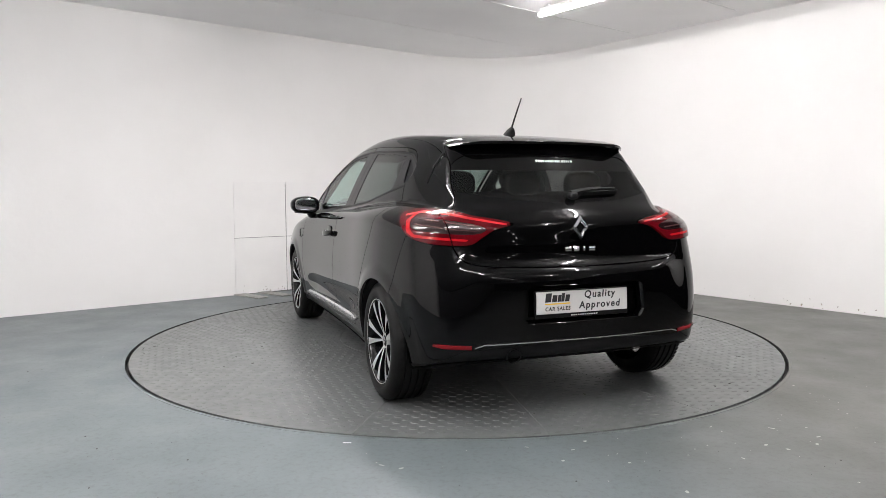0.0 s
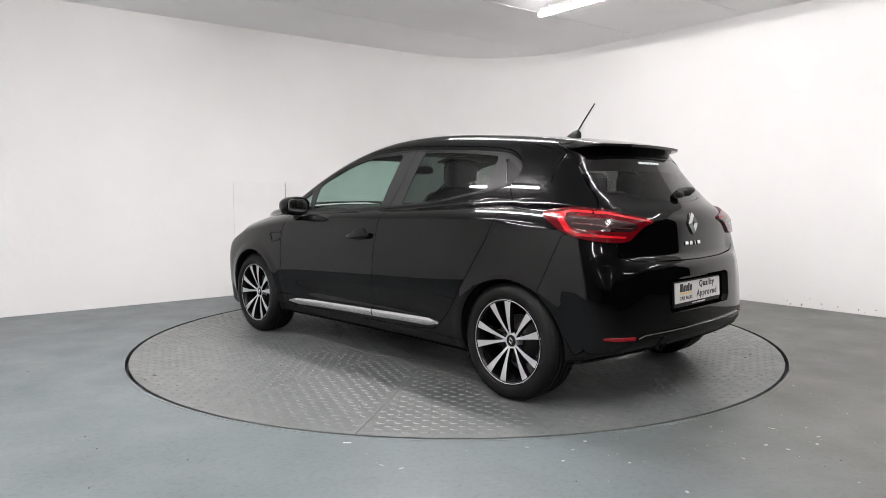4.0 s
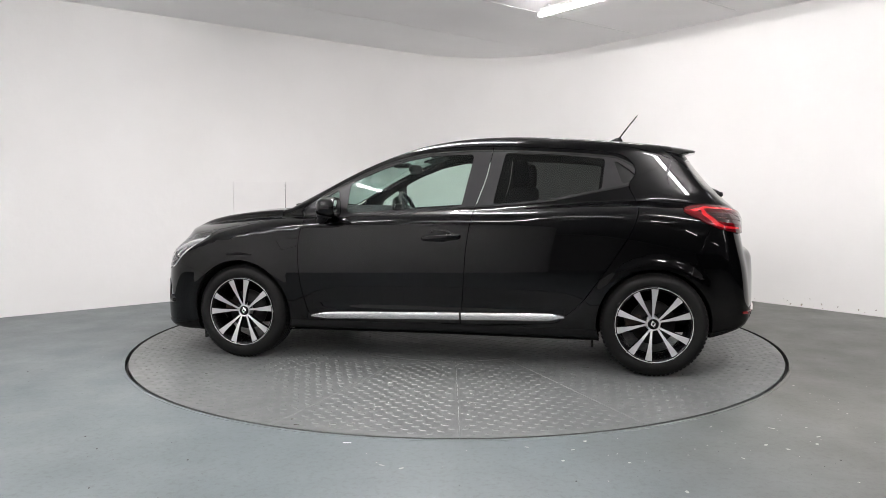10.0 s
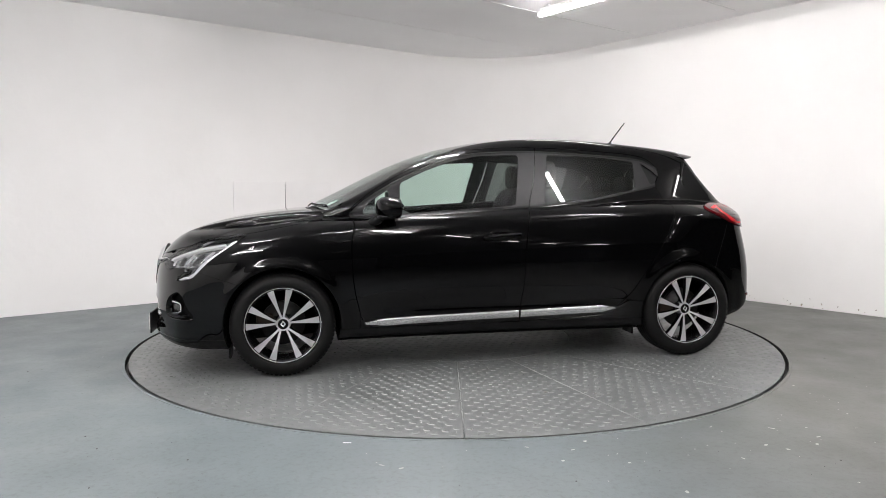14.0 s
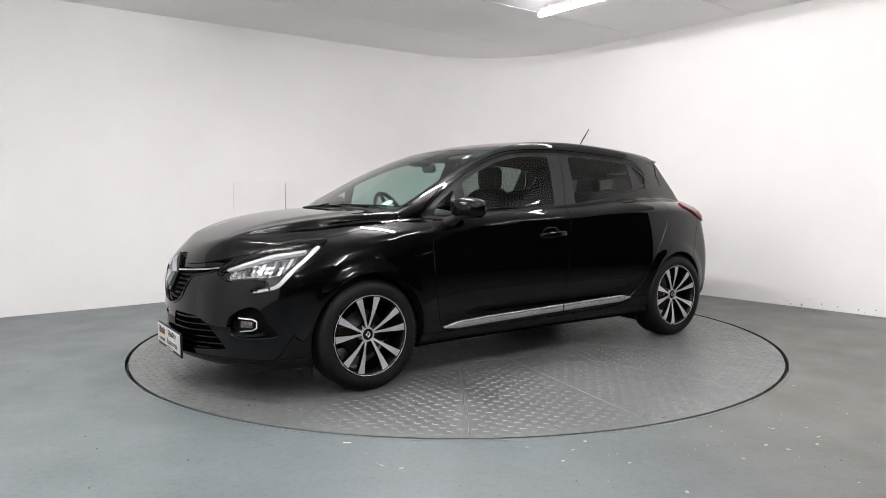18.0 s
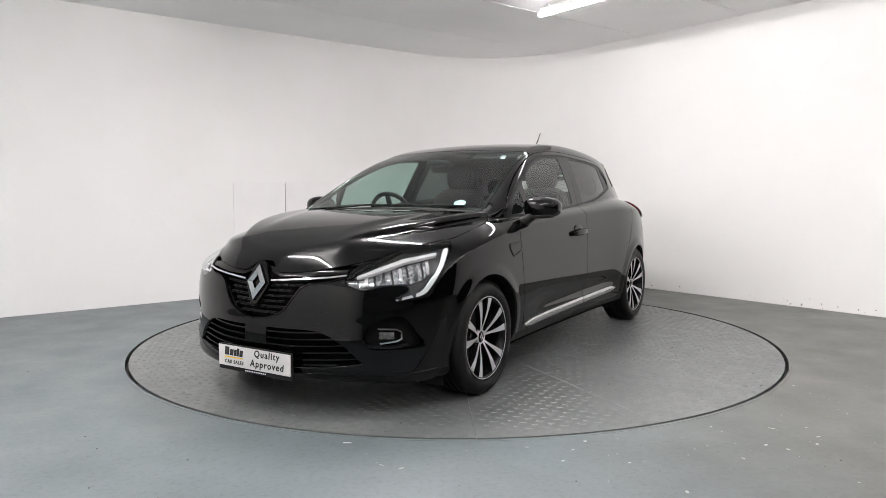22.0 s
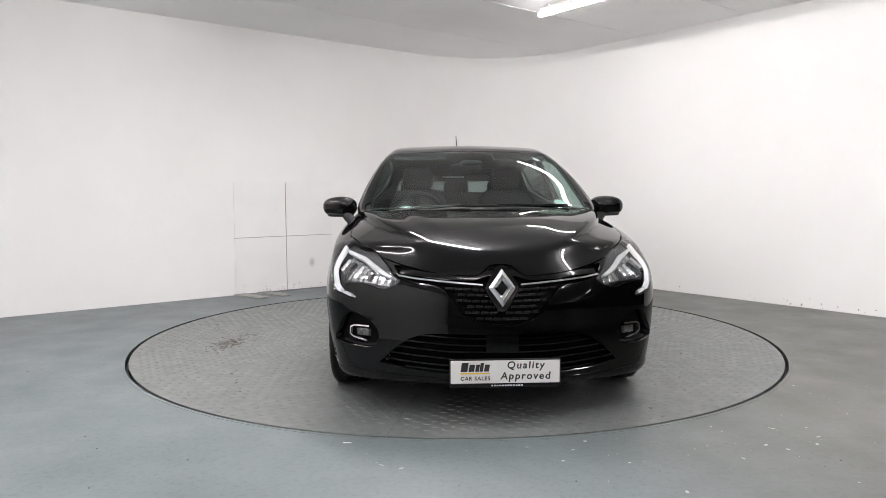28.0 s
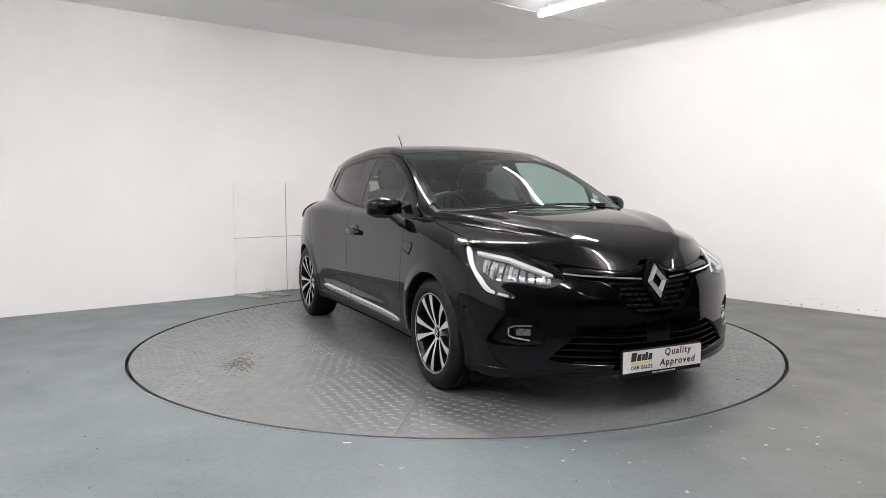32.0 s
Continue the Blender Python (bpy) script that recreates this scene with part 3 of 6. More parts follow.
def fair(knots):
    """A line with an even bend through a few (position, value) pairs, for surfaces that mirror."""
    k = sorted(knots)
    x, y = np.array([q[0] for q in k], float), np.array([q[1] for q in k], float)
    n, h = len(x), np.diff(x)
    a, b = np.eye(n), np.zeros(n)
    for i in range(1, n - 1):
        a[i, i - 1], a[i, i], a[i, i + 1] = h[i - 1], 2 * (h[i - 1] + h[i]), h[i]
        b[i] = 6 * ((y[i + 1] - y[i]) / h[i] - (y[i] - y[i - 1]) / h[i - 1])
    m = np.linalg.solve(a, b)

    def f(v):
        v = np.asarray(v, float)
        w = np.clip(v, x[0], x[-1])
        i = np.clip(np.searchsorted(x, w) - 1, 0, n - 2)
        p, q = x[i + 1] - w, w - x[i]
        out = (m[i] * p ** 3 + m[i + 1] * q ** 3) / (6 * h[i]) + (y[i] / h[i] - m[i] * h[i] / 6) * p + (y[i + 1] / h[i] - m[i + 1] * h[i] / 6) * q
        s0 = (y[1] - y[0]) / h[0] - h[0] * m[1] / 6
        s1 = (y[-1] - y[-2]) / h[-1] + h[-1] * m[-2] / 6
        return out + np.where(v < x[0], (v - x[0]) * s0, 0) + np.where(v > x[-1], (v - x[-1]) * s1, 0)
    return f


def curve(knots):
    """A line through a few (position, value) pairs that never swings past them."""
    kx = np.array([k[0] for k in knots], float)
    ky = np.array([k[1] for k in knots], float)
    o = np.argsort(kx)
    kx, ky = kx[o], ky[o]
    d = np.diff(ky) / np.diff(kx)
    t = np.empty_like(ky)
    t[1:-1] = np.where(d[:-1] * d[1:] > 0, 2 * d[:-1] * d[1:] / np.where(d[:-1] + d[1:] == 0, 1, d[:-1] + d[1:]), 0)
    t[0], t[-1] = d[0], d[-1]

    def f(x):
        x = np.asarray(x, float)
        i = np.clip(np.searchsorted(kx, x) - 1, 0, len(kx) - 2)
        h = kx[i + 1] - kx[i]
        s = (x - kx[i]) / h
        s1 = np.clip(s, 0, 1)
        v = ((1 + 2 * s1) * (1 - s1) ** 2 * ky[i] + s1 * (1 - s1) ** 2 * h * t[i]
             + s1 ** 2 * (3 - 2 * s1) * ky[i + 1] + s1 ** 2 * (s1 - 1) * h * t[i + 1])
        return v + np.where(s < 0, s * h * t[0], 0) + np.where(s > 1, (s - 1) * h * t[-1], 0)
    return f


def step01(a, b, x):
    s = np.clip((x - a) / (b - a), 0, 1)
    return s * s * (3 - 2 * s)


def smax(a, b, k):
    h = np.maximum(k - np.abs(a - b), 0) / k
    return np.maximum(a, b) + h * h * k * 0.25


half_width = fair([(-2.1, 0.66), (-1.85, 0.758), (-1.6, 0.823), (-1.29, 0.870), (-0.7, 0.864), (0.0, 0.852), (0.7, 0.862), (1.29, 0.876), (1.6, 0.856), (1.85, 0.814), (2.1, 0.746)])
shoulder = fair([(-2.0, 0.825), (-1.6, 0.888), (-1.1, 0.926), (-0.5, 0.915), (0.2, 0.893), (0.9, 0.848), (1.4, 0.775), (1.8, 0.69), (2.1, 0.62)])
belt_y = fair([(-2.0, 0.44), (-1.75, 0.558), (-1.5, 0.636), (-1.24, 0.694), (-0.7, 0.742), (0.0, 0.756), (0.6, 0.764), (0.95, 0.742), (1.2, 0.69), (1.6, 0.55), (2.0, 0.3)])
hood_z = fair([(2.25, 0.56), (2.12, 0.675), (2.04, 0.742), (1.94, 0.806), (1.73, 0.884), (1.45, 0.936), (1.1, 0.970), (0.7, 0.985)])
roof_z = fair([(1.7, 0.66), (1.2, 0.948), (0.9, 1.098), (0.60, 1.245), (0.282, 1.361), (-0.02, 1.420), (-0.33, 1.441), (-0.65, 1.436), (-1.0, 1.411), (-1.35, 1.374), (-1.8, 1.295)])
nose_x = curve([(0.08, 1.98), (0.13, 2.07), (0.18, 2.115), (0.25, 2.128), (0.35, 2.130), (0.45, 2.122), (0.55, 2.115), (0.64, 2.095), (0.72, 2.055), (0.8, 2.01), (1.0, 1.92)])
tail_x = curve([(0.1, -1.80), (0.2, -1.87), (0.28, -1.925), (0.38, -1.938), (0.52, -1.936), (0.62, -1.932), (0.68, -1.926), (0.712, -1.912), (0.735, -1.884), (0.757, -1.868), (0.84, -1.860),
                (0.92, -1.852), (0.97, -1.832), (1.03, -1.775), (1.10, -1.705), (1.2, -1.618), (1.26, -1.572), (1.45, -1.42)])
under_z = curve([(-2.1, 0.31), (-1.85, 0.285), (-1.66, 0.235), (-1.5, 0.205), (-0.9, 0.19), (0.9, 0.19), (1.5, 0.165), (1.7, 0.160), (1.9, 0.170), (2.2, 0.180)])


hood_edge = fair([(0.7, 0.70), (1.1, 0.695), (1.4, 0.680), (1.6, 0.655), (1.8, 0.605), (2.1, 0.46)])


tail_corner = curve([(0.1, -1.80), (0.2, -1.87), (0.28, -1.925), (0.38, -1.936), (0.5, -1.930), (0.62, -1.916), (0.76, -1.884), (0.84, -1.864),
                     (0.92, -1.852), (0.97, -1.832), (1.03, -1.775), (1.10, -1.705), (1.2, -1.618), (1.26, -1.572), (1.45, -1.42)])


def side_y(x, z):
    """Half width of the body at a height: sill, door, shoulder, then the leaning glasshouse."""
    w, zs = half_width(x), shoulder(x)
    low = np.clip(0.56 - z, 0, 1)
    up = np.clip((z - 0.56) / (zs - 0.56), 0, 1)
    over = np.clip(z - zs, 0, 1)
    y = w - 0.050 * (low / 0.36) ** 1.7 - 0.030 * up ** 2 - 14.0 * over ** 2 - 0.18 * over
    # hollow along the foot of the doors
    y = y - 0.016 * np.exp(-((z - 0.40) / 0.055) ** 2) * step01(-0.95, -0.55, x) * (1 - step01(0.45, 0.9, x))
    # lips round the wheel arches
    for wx in (WHEEL_X, -WHEEL_X):
        r = np.hypot(x - wx, z - WHEEL_R)
        y = y + 0.008 * (1 - step01(0.342, 0.410, r))
    dz = z - 0.98
    rise = np.clip(dz, 0, 1)
    glass = belt_y(x) - 0.36 * rise - 0.25 * rise * rise + 0.15 * np.clip(dz, -1, 0)
    return smax(y, glass, 0.02)


def top_z(x, y):
    hood = hood_z(x) - 0.012 * y * y - 4.2 * np.clip(np.abs(y) - hood_edge(x), 0, 1) ** 2
    # a raised field along the middle of the bonnet
    ridge = np.abs(y) + 0.31 * (x - 1.1) - 0.55
    fade = step01(0.95, 1.25, x) * (1 - step01(1.55, 1.95, x))
    hood = hood + 0.008 * (1 - step01(-0.10, 0.02, ridge)) * fade
    sweep = 0.17 * y * y * step01(-0.4, 0.45, x)
    roof = roof_z(x + sweep) - 0.070 * y * y
    return smax(hood, roof, 0.015)


def skin(p):
    """Negative inside the body, zero on its skin."""
    x, y, z = p[:, 0], np.abs(p[:, 1]), p[:, 2]
    f = smax(y - side_y(x, z), z - top_z(x, y), 0.060 - 0.02 * step01(0.9, 1.2, x))
    front = x - (nose_x(z) - (0.40 + 0.26 * step01(0.67, 0.80, z)) * y * y - 0.12 * y ** 4)
    f = smax(f, front, 0.055 + 0.025 * (1 - step01(0.6, 0.75, z)))
    at = step01(0.46, 0.66, y)
    rear = (tail_x(z) * (1 - at) + tail_corner(z) * at + (0.17 + 0.16 * step01(0.90, 1.04, z)) * y * y + 0.10 * y ** 4) - x
    f = smax(f, rear, 0.035 + 0.055 * (1 - step01(0.95, 1.1, z)))
    return smax(f, under_z(x) - z, 0.05)


def skin_normal(p):
    e = 2e-3
    g = np.empty_like(p)
    for k in range(3):
        d = np.zeros(3)
        d[k] = e
        g[:, k] = skin(p + d) - skin(p - d)
    g[:, 1] *= np.where(np.abs(p[:, 1]) < 1e-6, 0, 1)
    return g / np.maximum(np.linalg.norm(g, axis=1, keepdims=True), 1e-9)


def skin_grid():
    """The left half of the skin as a fine net, found along rays from a line inside the body."""
    xa, xb, zc = -1.12, 1.22, 0.64
    n_cyl, n_cap, n_phi = 118, 64, 126
    phi = np.linspace(-np.pi / 2, np.pi / 2, n_phi + 1)
    cols = [(xa, a) for a in np.linspace(-np.pi / 2, 0, n_cap + 1)[:-1]]
    cols += [(x, 0.0) for x in np.linspace(xa, xb, n_cyl + 1)]
    cols += [(xb, a) for a in np.linspace(0, np.pi / 2, n_cap + 1)[1:]]
    c = np.array(cols)
    o = np.zeros((len(c), len(phi), 3))
    o[..., 0], o[..., 2] = c[:, 0][:, None], zc
    d = np.empty_like(o)
    d[..., 0] = np.sin(c[:, 1])[:, None]
    d[..., 1] = np.cos(c[:, 1])[:, None] * np.cos(phi)[None]
    d[..., 2] = np.cos(c[:, 1])[:, None] * np.sin(phi)[None]
    o, d = o.reshape(-1, 3), d.reshape(-1, 3)
    lo, hi = np.zeros(len(o)), np.full(len(o), 1.4)
    for _ in range(40):
        mid = (lo + hi) / 2
        inside = skin(o + d * mid[:, None]) < 0
        lo, hi = np.where(inside, mid, lo), np.where(inside, hi, mid)
    v = o + d * lo[:, None]
    v[np.abs(v[:, 1]) < 1e-9, 1] = 0.0
    n = len(phi)
    faces = []
    for i in range(len(c) - 1):
        for j in range(n - 1):
            if i == 0:
                q = (i * n, (i + 1) * n + j, (i + 1) * n + j + 1)
            elif i == len(c) - 2:
                q = (i * n + j, (i + 1) * n, i * n + j + 1)
            else:
                q = (i * n + j, (i + 1) * n + j, (i + 1) * n + j + 1, i * n + j + 1)
            faces.append(q[::-1])
    return v, faces


# ---------- cutting the skin into panels ----------
def cut(v, faces, f):
    """Splits faces along f = 0; vertices, faces inside (f < 0), faces outside."""
    val = f(v)
    neg = (val < 0).tolist()
    ins, outs, cache, ends = [], [], {}, []
    base = len(v)
    for fc in faces:
        s = [neg[i] for i in fc]
        if all(s):
            ins.append(fc)
        elif not any(s):
            outs.append(fc)
        else:
            a, b = [], []
            for k, i in enumerate(fc):
                j = fc[(k + 1) % len(fc)]
                (a if neg[i] else b).append(i)
                if neg[i] != neg[j]:
                    key = (i, j) if i < j else (j, i)
                    if key not in cache:
                        cache[key] = base + len(ends)
                        ends.append(key)
                    a.append(cache[key])
                    b.append(cache[key])
            ins.append(tuple(a))
            outs.append(tuple(b))
    if ends:
        e = np.array(ends)
        p0, p1 = v[e[:, 0]], v[e[:, 1]]
        n0 = np.array([neg[i] for i in e[:, 0]])
        lo, hi = np.zeros(len(e)), np.ones(len(e))
        for _ in range(16):
            mid = (lo + hi) / 2
            same = (f(p0 + (p1 - p0) * mid[:, None]) < 0) == n0
            lo, hi = np.where(same, mid, lo), np.where(same, hi, mid)
        v = np.vstack([v, p0 + (p1 - p0) * ((lo + hi) / 2)[:, None]])
    return v, ins, outs


def outline_dist(pts, a, b):
    """Signed distance of the points (a, b) to a closed outline, negative inside."""
    best = np.full(a.shape, 1e9)
    odd = np.zeros(a.shape, bool)
    n = len(pts)
    for i in range(n):
        (x0, y0), (x1, y1) = pts[i], pts[(i + 1) % n]
        ex, ey = x1 - x0, y1 - y0
        t = np.clip(((a - x0) * ex + (b - y0) * ey) / max(ex * ex + ey * ey, 1e-12), 0, 1)
        best = np.minimum(best, np.hypot(a - x0 - t * ex, b - y0 - t * ey))
        if y0 != y1:
            odd ^= ((y0 > b) != (y1 > b)) & (a < (b - y0) / (y1 - y0) * ex + x0)
    return np.where(odd, -best, best)


def rounded(pts, steps=5):
    """A closed smooth outline through the points."""
    n, out = len(pts), []
    for i in range(n):
        p0, p1, p2, p3 = (np.array(pts[(i + k) % n], float) for k in (-1, 0, 1, 2))
        for s in range(steps):
            t = s / steps
            out.append(tuple(0.5 * (2 * p1 + (p2 - p0) * t + (2 * p0 - 5 * p1 + 4 * p2 - p3) * t * t + (3 * p1 - p0 - 3 * p2 + p3) * t ** 3)))
    return out


def eased(pts, reach=0.02):
    """A closed outline of straight runs with its corners rounded off."""
    n, out = len(pts), []
    for i in range(n):
        a, p, b = (np.array(pts[(i + k) % n], float) for k in (-1, 0, 1))
        u = p + (a - p) * min(reach / np.linalg.norm(a - p), 0.4)
        w = p + (b - p) * min(reach / np.linalg.norm(b - p), 0.4)
        out += [tuple((1 - t) ** 2 * u + 2 * t * (1 - t) * p + t * t * w) for t in (0.0, 0.33, 0.67, 1.0)]
    return out


class Skin:
    """What is left of the skin; panels are taken out of it one by one."""

    def __init__(self):
        self.v, self.faces = skin_grid()

    def take(self, f, gap=0.0022):
        v, ins, outs = cut(self.v, self.faces, lambda p: f(p) + gap)
        if gap:
            v, _, outs = cut(v, outs, lambda p: f(p) - gap)
        self.v, self.faces = v, outs
        return v, ins


def refine(piece, times=2):
    """The same piece in finer faces, so that narrow shapes can be cut from it."""
    v, faces = piece
    v = list(map(tuple, v))
    for _ in range(times):
        mids, out = {}, []

        def half(i, j):
            k = (i, j) if i < j else (j, i)
            if k not in mids:
                mids[k] = len(v)
                v.append(tuple((a + b) / 2 for a, b in zip(v[i], v[j])))
            return mids[k]
        for f in faces:
            n = len(f)
            if n > 4:
                out.append(f)
                continue
            m = [half(f[k], f[(k + 1) % n]) for k in range(n)]
            if n == 3:
                out += [(f[0], m[0], m[2]), (m[0], f[1], m[1]), (m[2], m[1], f[2]), tuple(m)]
            else:
                c = len(v)
                v.append(tuple(sum(v[i][a] for i in f) / 4 for a in range(3)))
                out += [(f[k], m[k], c, m[k - 1]) for k in range(4)]
        faces = out
    return np.array(v), faces


def split(piece, f, gap=0.0):
    v, ins, outs = cut(piece[0], piece[1], lambda p: f(p) + gap)
    if gap:
        v, _, outs = cut(v, outs, lambda p: f(p) - gap)
    return (v, ins), (v, outs)


def sheet(name, piece, material, depth=0.012, shift=0.0, both=False, flip=False, lip=0.0):
    """A mesh of a piece of skin, its rim turned inwards by depth. both: with its mirror image; flip: the mirror image alone."""
    v, faces = piece
    used = sorted({i for f in faces for i in f})
    idx = {i: k for k, i in enumerate(used)}
    p = v[used]
    nrm = skin_normal(p)
    p = p + nrm * shift
    fs = [tuple(idx[i] for i in f) for f in faces if len(set(f)) > 2]
    count = {}
    for f in fs:
        for a, b in zip(f, f[1:] + f[:1]):
            if (b, a) in count:
                count[(b, a)] = None
            else:
                count[(a, b)] = f
    rim = [k for k, f in count.items() if f is not None and not (abs(p[k[0], 1]) < 1e-6 and abs(p[k[1], 1]) < 1e-6)]
    verts, norms = [p], [nrm]
    base = len(p)
    if depth and rim:
        r = np.array(rim)
        a, b = p[r[:, 0]], p[r[:, 1]]
        na, nb = nrm[r[:, 0]], nrm[r[:, 1]]
        out = np.cross(b - a, (na + nb) / 2)
        out /= np.maximum(np.linalg.norm(out, axis=1, keepdims=True), 1e-9)
        quad = np.stack([a, b, b - nb * depth, a - na * depth], 1).reshape(-1, 3)
        verts.append(quad)
        # the edge is rounded: its outer line shares the skin's normal half way
        hw = (out + na) / 1.4142
        hb = (out + nb) / 1.4142
        norms.append(np.stack([hw, hb, out, out], 1).reshape(-1, 3))
        fs = fs + [(base + 4 * i + 1, base + 4 * i, base + 4 * i + 3, base + 4 * i + 2) for i in range(len(r))]
    vv, nn = np.vstack(verts), np.vstack(norms)
    sets = [(vv, nn, fs)]
    mv, mn = vv * (1, -1, 1), nn * (1, -1, 1)
    mf = [f[::-1] for f in fs]
    if both:
        sets.append((mv, mn, mf))
    if flip:
        sets = [(mv, mn, mf)]
    allv = np.vstack([s[0] for s in sets])
    alln = np.vstack([s[1] for s in sets])
    allf, off = [], 0
    for s in sets:
        allf += [tuple(i + off for i in f) for f in s[2]]
        off += len(s[0])
    me = bpy.data.meshes.new(name)
    me.from_pydata(allv.tolist(), [], allf)
    me.materials.append(material)
    me.shade_smooth()
    me.update()
    me.normals_split_custom_set_from_vertices([tuple(q) for q in alln])
    return me


# outlines of the panels; side ones in (x, z), front and rear ones in (y, z), the bonnet in (x, y)
DLO = rounded([(0.90, 0.925), (0.60, 0.921), (0.08, 0.955), (-0.23, 0.980), (-0.62, 1.010), (-0.97, 1.073), (-1.16, 1.112), (-1.252, 1.150),
               (-1.260, 1.176), (-1.11, 1.275), (-0.99, 1.301), (-0.70, 1.323), (-0.28, 1.341), (0.07, 1.326), (0.26, 1.289), (0.44, 1.224), (0.62, 1.140), (0.80, 1.032), (0.89, 0.955)])
DOORS = rounded([(0.800, 0.285), (0.856, 0.42), (0.880, 0.56), (0.888, 0.70), (0.884, 0.80), (0.868, 0.90), (0.900, 0.955), (0.80, 1.052), (0.62, 1.162), (0.44, 1.247), (0.26, 1.312),
                 (0.07, 1.349), (-0.28, 1.364), (-0.70, 1.346), (-1.00, 1.322), (-1.13, 1.285), (-1.19, 1.20), (-1.148, 1.115), (-1.185, 1.03), (-1.198, 0.963), (-1.155, 0.84), (-1.08, 0.715), (-0.965, 0.545), (-0.875, 0.42), (-0.775, 0.335), (-0.66, 0.288), (0.0, 0.265), (0.6, 0.262)], 4)
LAMP_F = rounded([(0.37, 0.660), (0.46, 0.700), (0.56, 0.737), (0.74, 0.787), (0.95, 0.818), (1.16, 0.832), (1.09, 0.745), (0.97, 0.640), (0.90, 0.592),
                  (0.80, 0.575), (0.70, 0.564), (0.70, 0.586), (0.77, 0.606), (0.80, 0.632), (0.72, 0.640), (0.60, 0.632), (0.48, 0.618)], 4)
LAMP_R = rounded([(0.34, 0.928), (0.60, 0.962), (0.72, 0.980), (0.94, 0.990), (1.13, 0.968), (1.08, 0.910), (0.96, 0.860), (0.82, 0.837), (0.68, 0.827), (0.57, 0.830), (0.51, 0.862), (0.44, 0.898)], 4)
GRILLE = [(0.47, 0.675), (0.40, 0.650), (0.30, 0.638), (0.262, 0.618), (0.232, 0.578), (0.185, 0.515), (0.130, 0.484), (0.06, 0.466), (0.0, 0.463), (-0.2, 0.463), (-0.2, 0.80), (0.06, 0.80), (0.30, 0.735), (0.42, 0.725), (0.50, 0.728)]
LOWER = [(0.57, 0.272), (0.545, 0.300), (0.50, 0.345), (0.43, 0.395), (0.37, 0.418), (0.30, 0.424), (-0.2, 0.424), (-0.2, 0.226), (0.13, 0.230), (0.39, 0.246), (0.50, 0.258)]
FOG = rounded([(0.740, 0.480), (0.772, 0.420), (0.795, 0.350), (0.69, 0.338), (0.60, 0.345), (0.572, 0.400), (0.603, 0.456), (0.69, 0.497)])
hood_front = curve([(0.0, 0.737), (0.045, 0.733), (0.075, 0.712), (0.10, 0.694), (0.126, 0.687), (0.18, 0.688), (0.26, 0.694), (0.40, 0.716), (0.53, 0.749), (0.64, 0.792), (0.71, 0.824), (0.76, 0.85)])
hood_side = curve([(0.95, 0.70), (1.04, 0.720), (1.12, 0.738), (1.3, 0.748), (1.5, 0.745), (1.7, 0.735), (2.2, 0.735)])
hood_back = curve([(0.0, 1.150), (0.22, 1.145), (0.42, 1.125), (0.60, 1.085), (0.72, 1.04), (0.8, 1.0)])
hatch_side = curve([(1.45, -1.28), (1.36, -1.33), (1.30, -1.395), (1.22, -1.49), (1.12, -1.565), (1.03, -1.64), (0.9, -1.68), (0.7, -1.70)])
HATCH = [(0.56, 1.42), (0.735, 1.302), (0.712, 1.20), (0.685, 1.10), (0.668, 1.00), (0.652, 0.92), (0.632, 0.82), (0.61, 0.775), (0.575, 0.748), (0.50, 0.733), (0.25, 0.724), (-0.2, 0.720), (-0.2, 1.6), (0.4, 1.6)]
BACK_GLASS = [(0.600, 1.252), (0.625, 1.20), (0.640, 1.135), (0.632, 1.105), (0.57, 1.083), (0.457, 1.060), (0.30, 1.036), (0.15, 1.023), (0.0, 1.018), (-0.2, 1.018), (-0.2, 1.262), (0.3, 1.262), (0.55, 1.262)]

# ---------- helpers on the skin ----------
def on_skin(pts, way):
    """Points of the skin behind (a, b) pairs: 'front' and 'rear' take (y, z), 'left' takes (x, z), 'top' takes (x, y)."""
    q = np.array(pts, float)
    p = np.zeros((len(q), 3))
    k, lo0, hi0 = {"front": (0, 1.0, 2.4), "rear": (0, -1.0, -2.3), "left": (1, 0.0, 1.1), "top": (2, 0.6, 1.6)}[way]
    rest = [i for i in range(3) if i != k]
    p[:, rest[0]], p[:, rest[1]] = q[:, 0], q[:, 1]
    lo, hi = np.full(len(q), lo0), np.full(len(q), hi0)
    for _ in range(40):
        mid = (lo + hi) / 2
        p[:, k] = mid
        ins = skin(p) < 0
        lo, hi = np.where(ins, mid, lo), np.where(ins, hi, mid)
    p[:, k] = lo
    n = skin_normal(p)
    return p, n


def densify(pts, n):
    pts = np.array(pts, float)
    d = np.concatenate([[0], np.cumsum(np.hypot(*np.diff(pts, axis=0).T))])
    s = np.linspace(0, d[-1], n)
    return np.stack([np.interp(s, d, pts[:, 0]), np.interp(s, d, pts[:, 1])], 1)


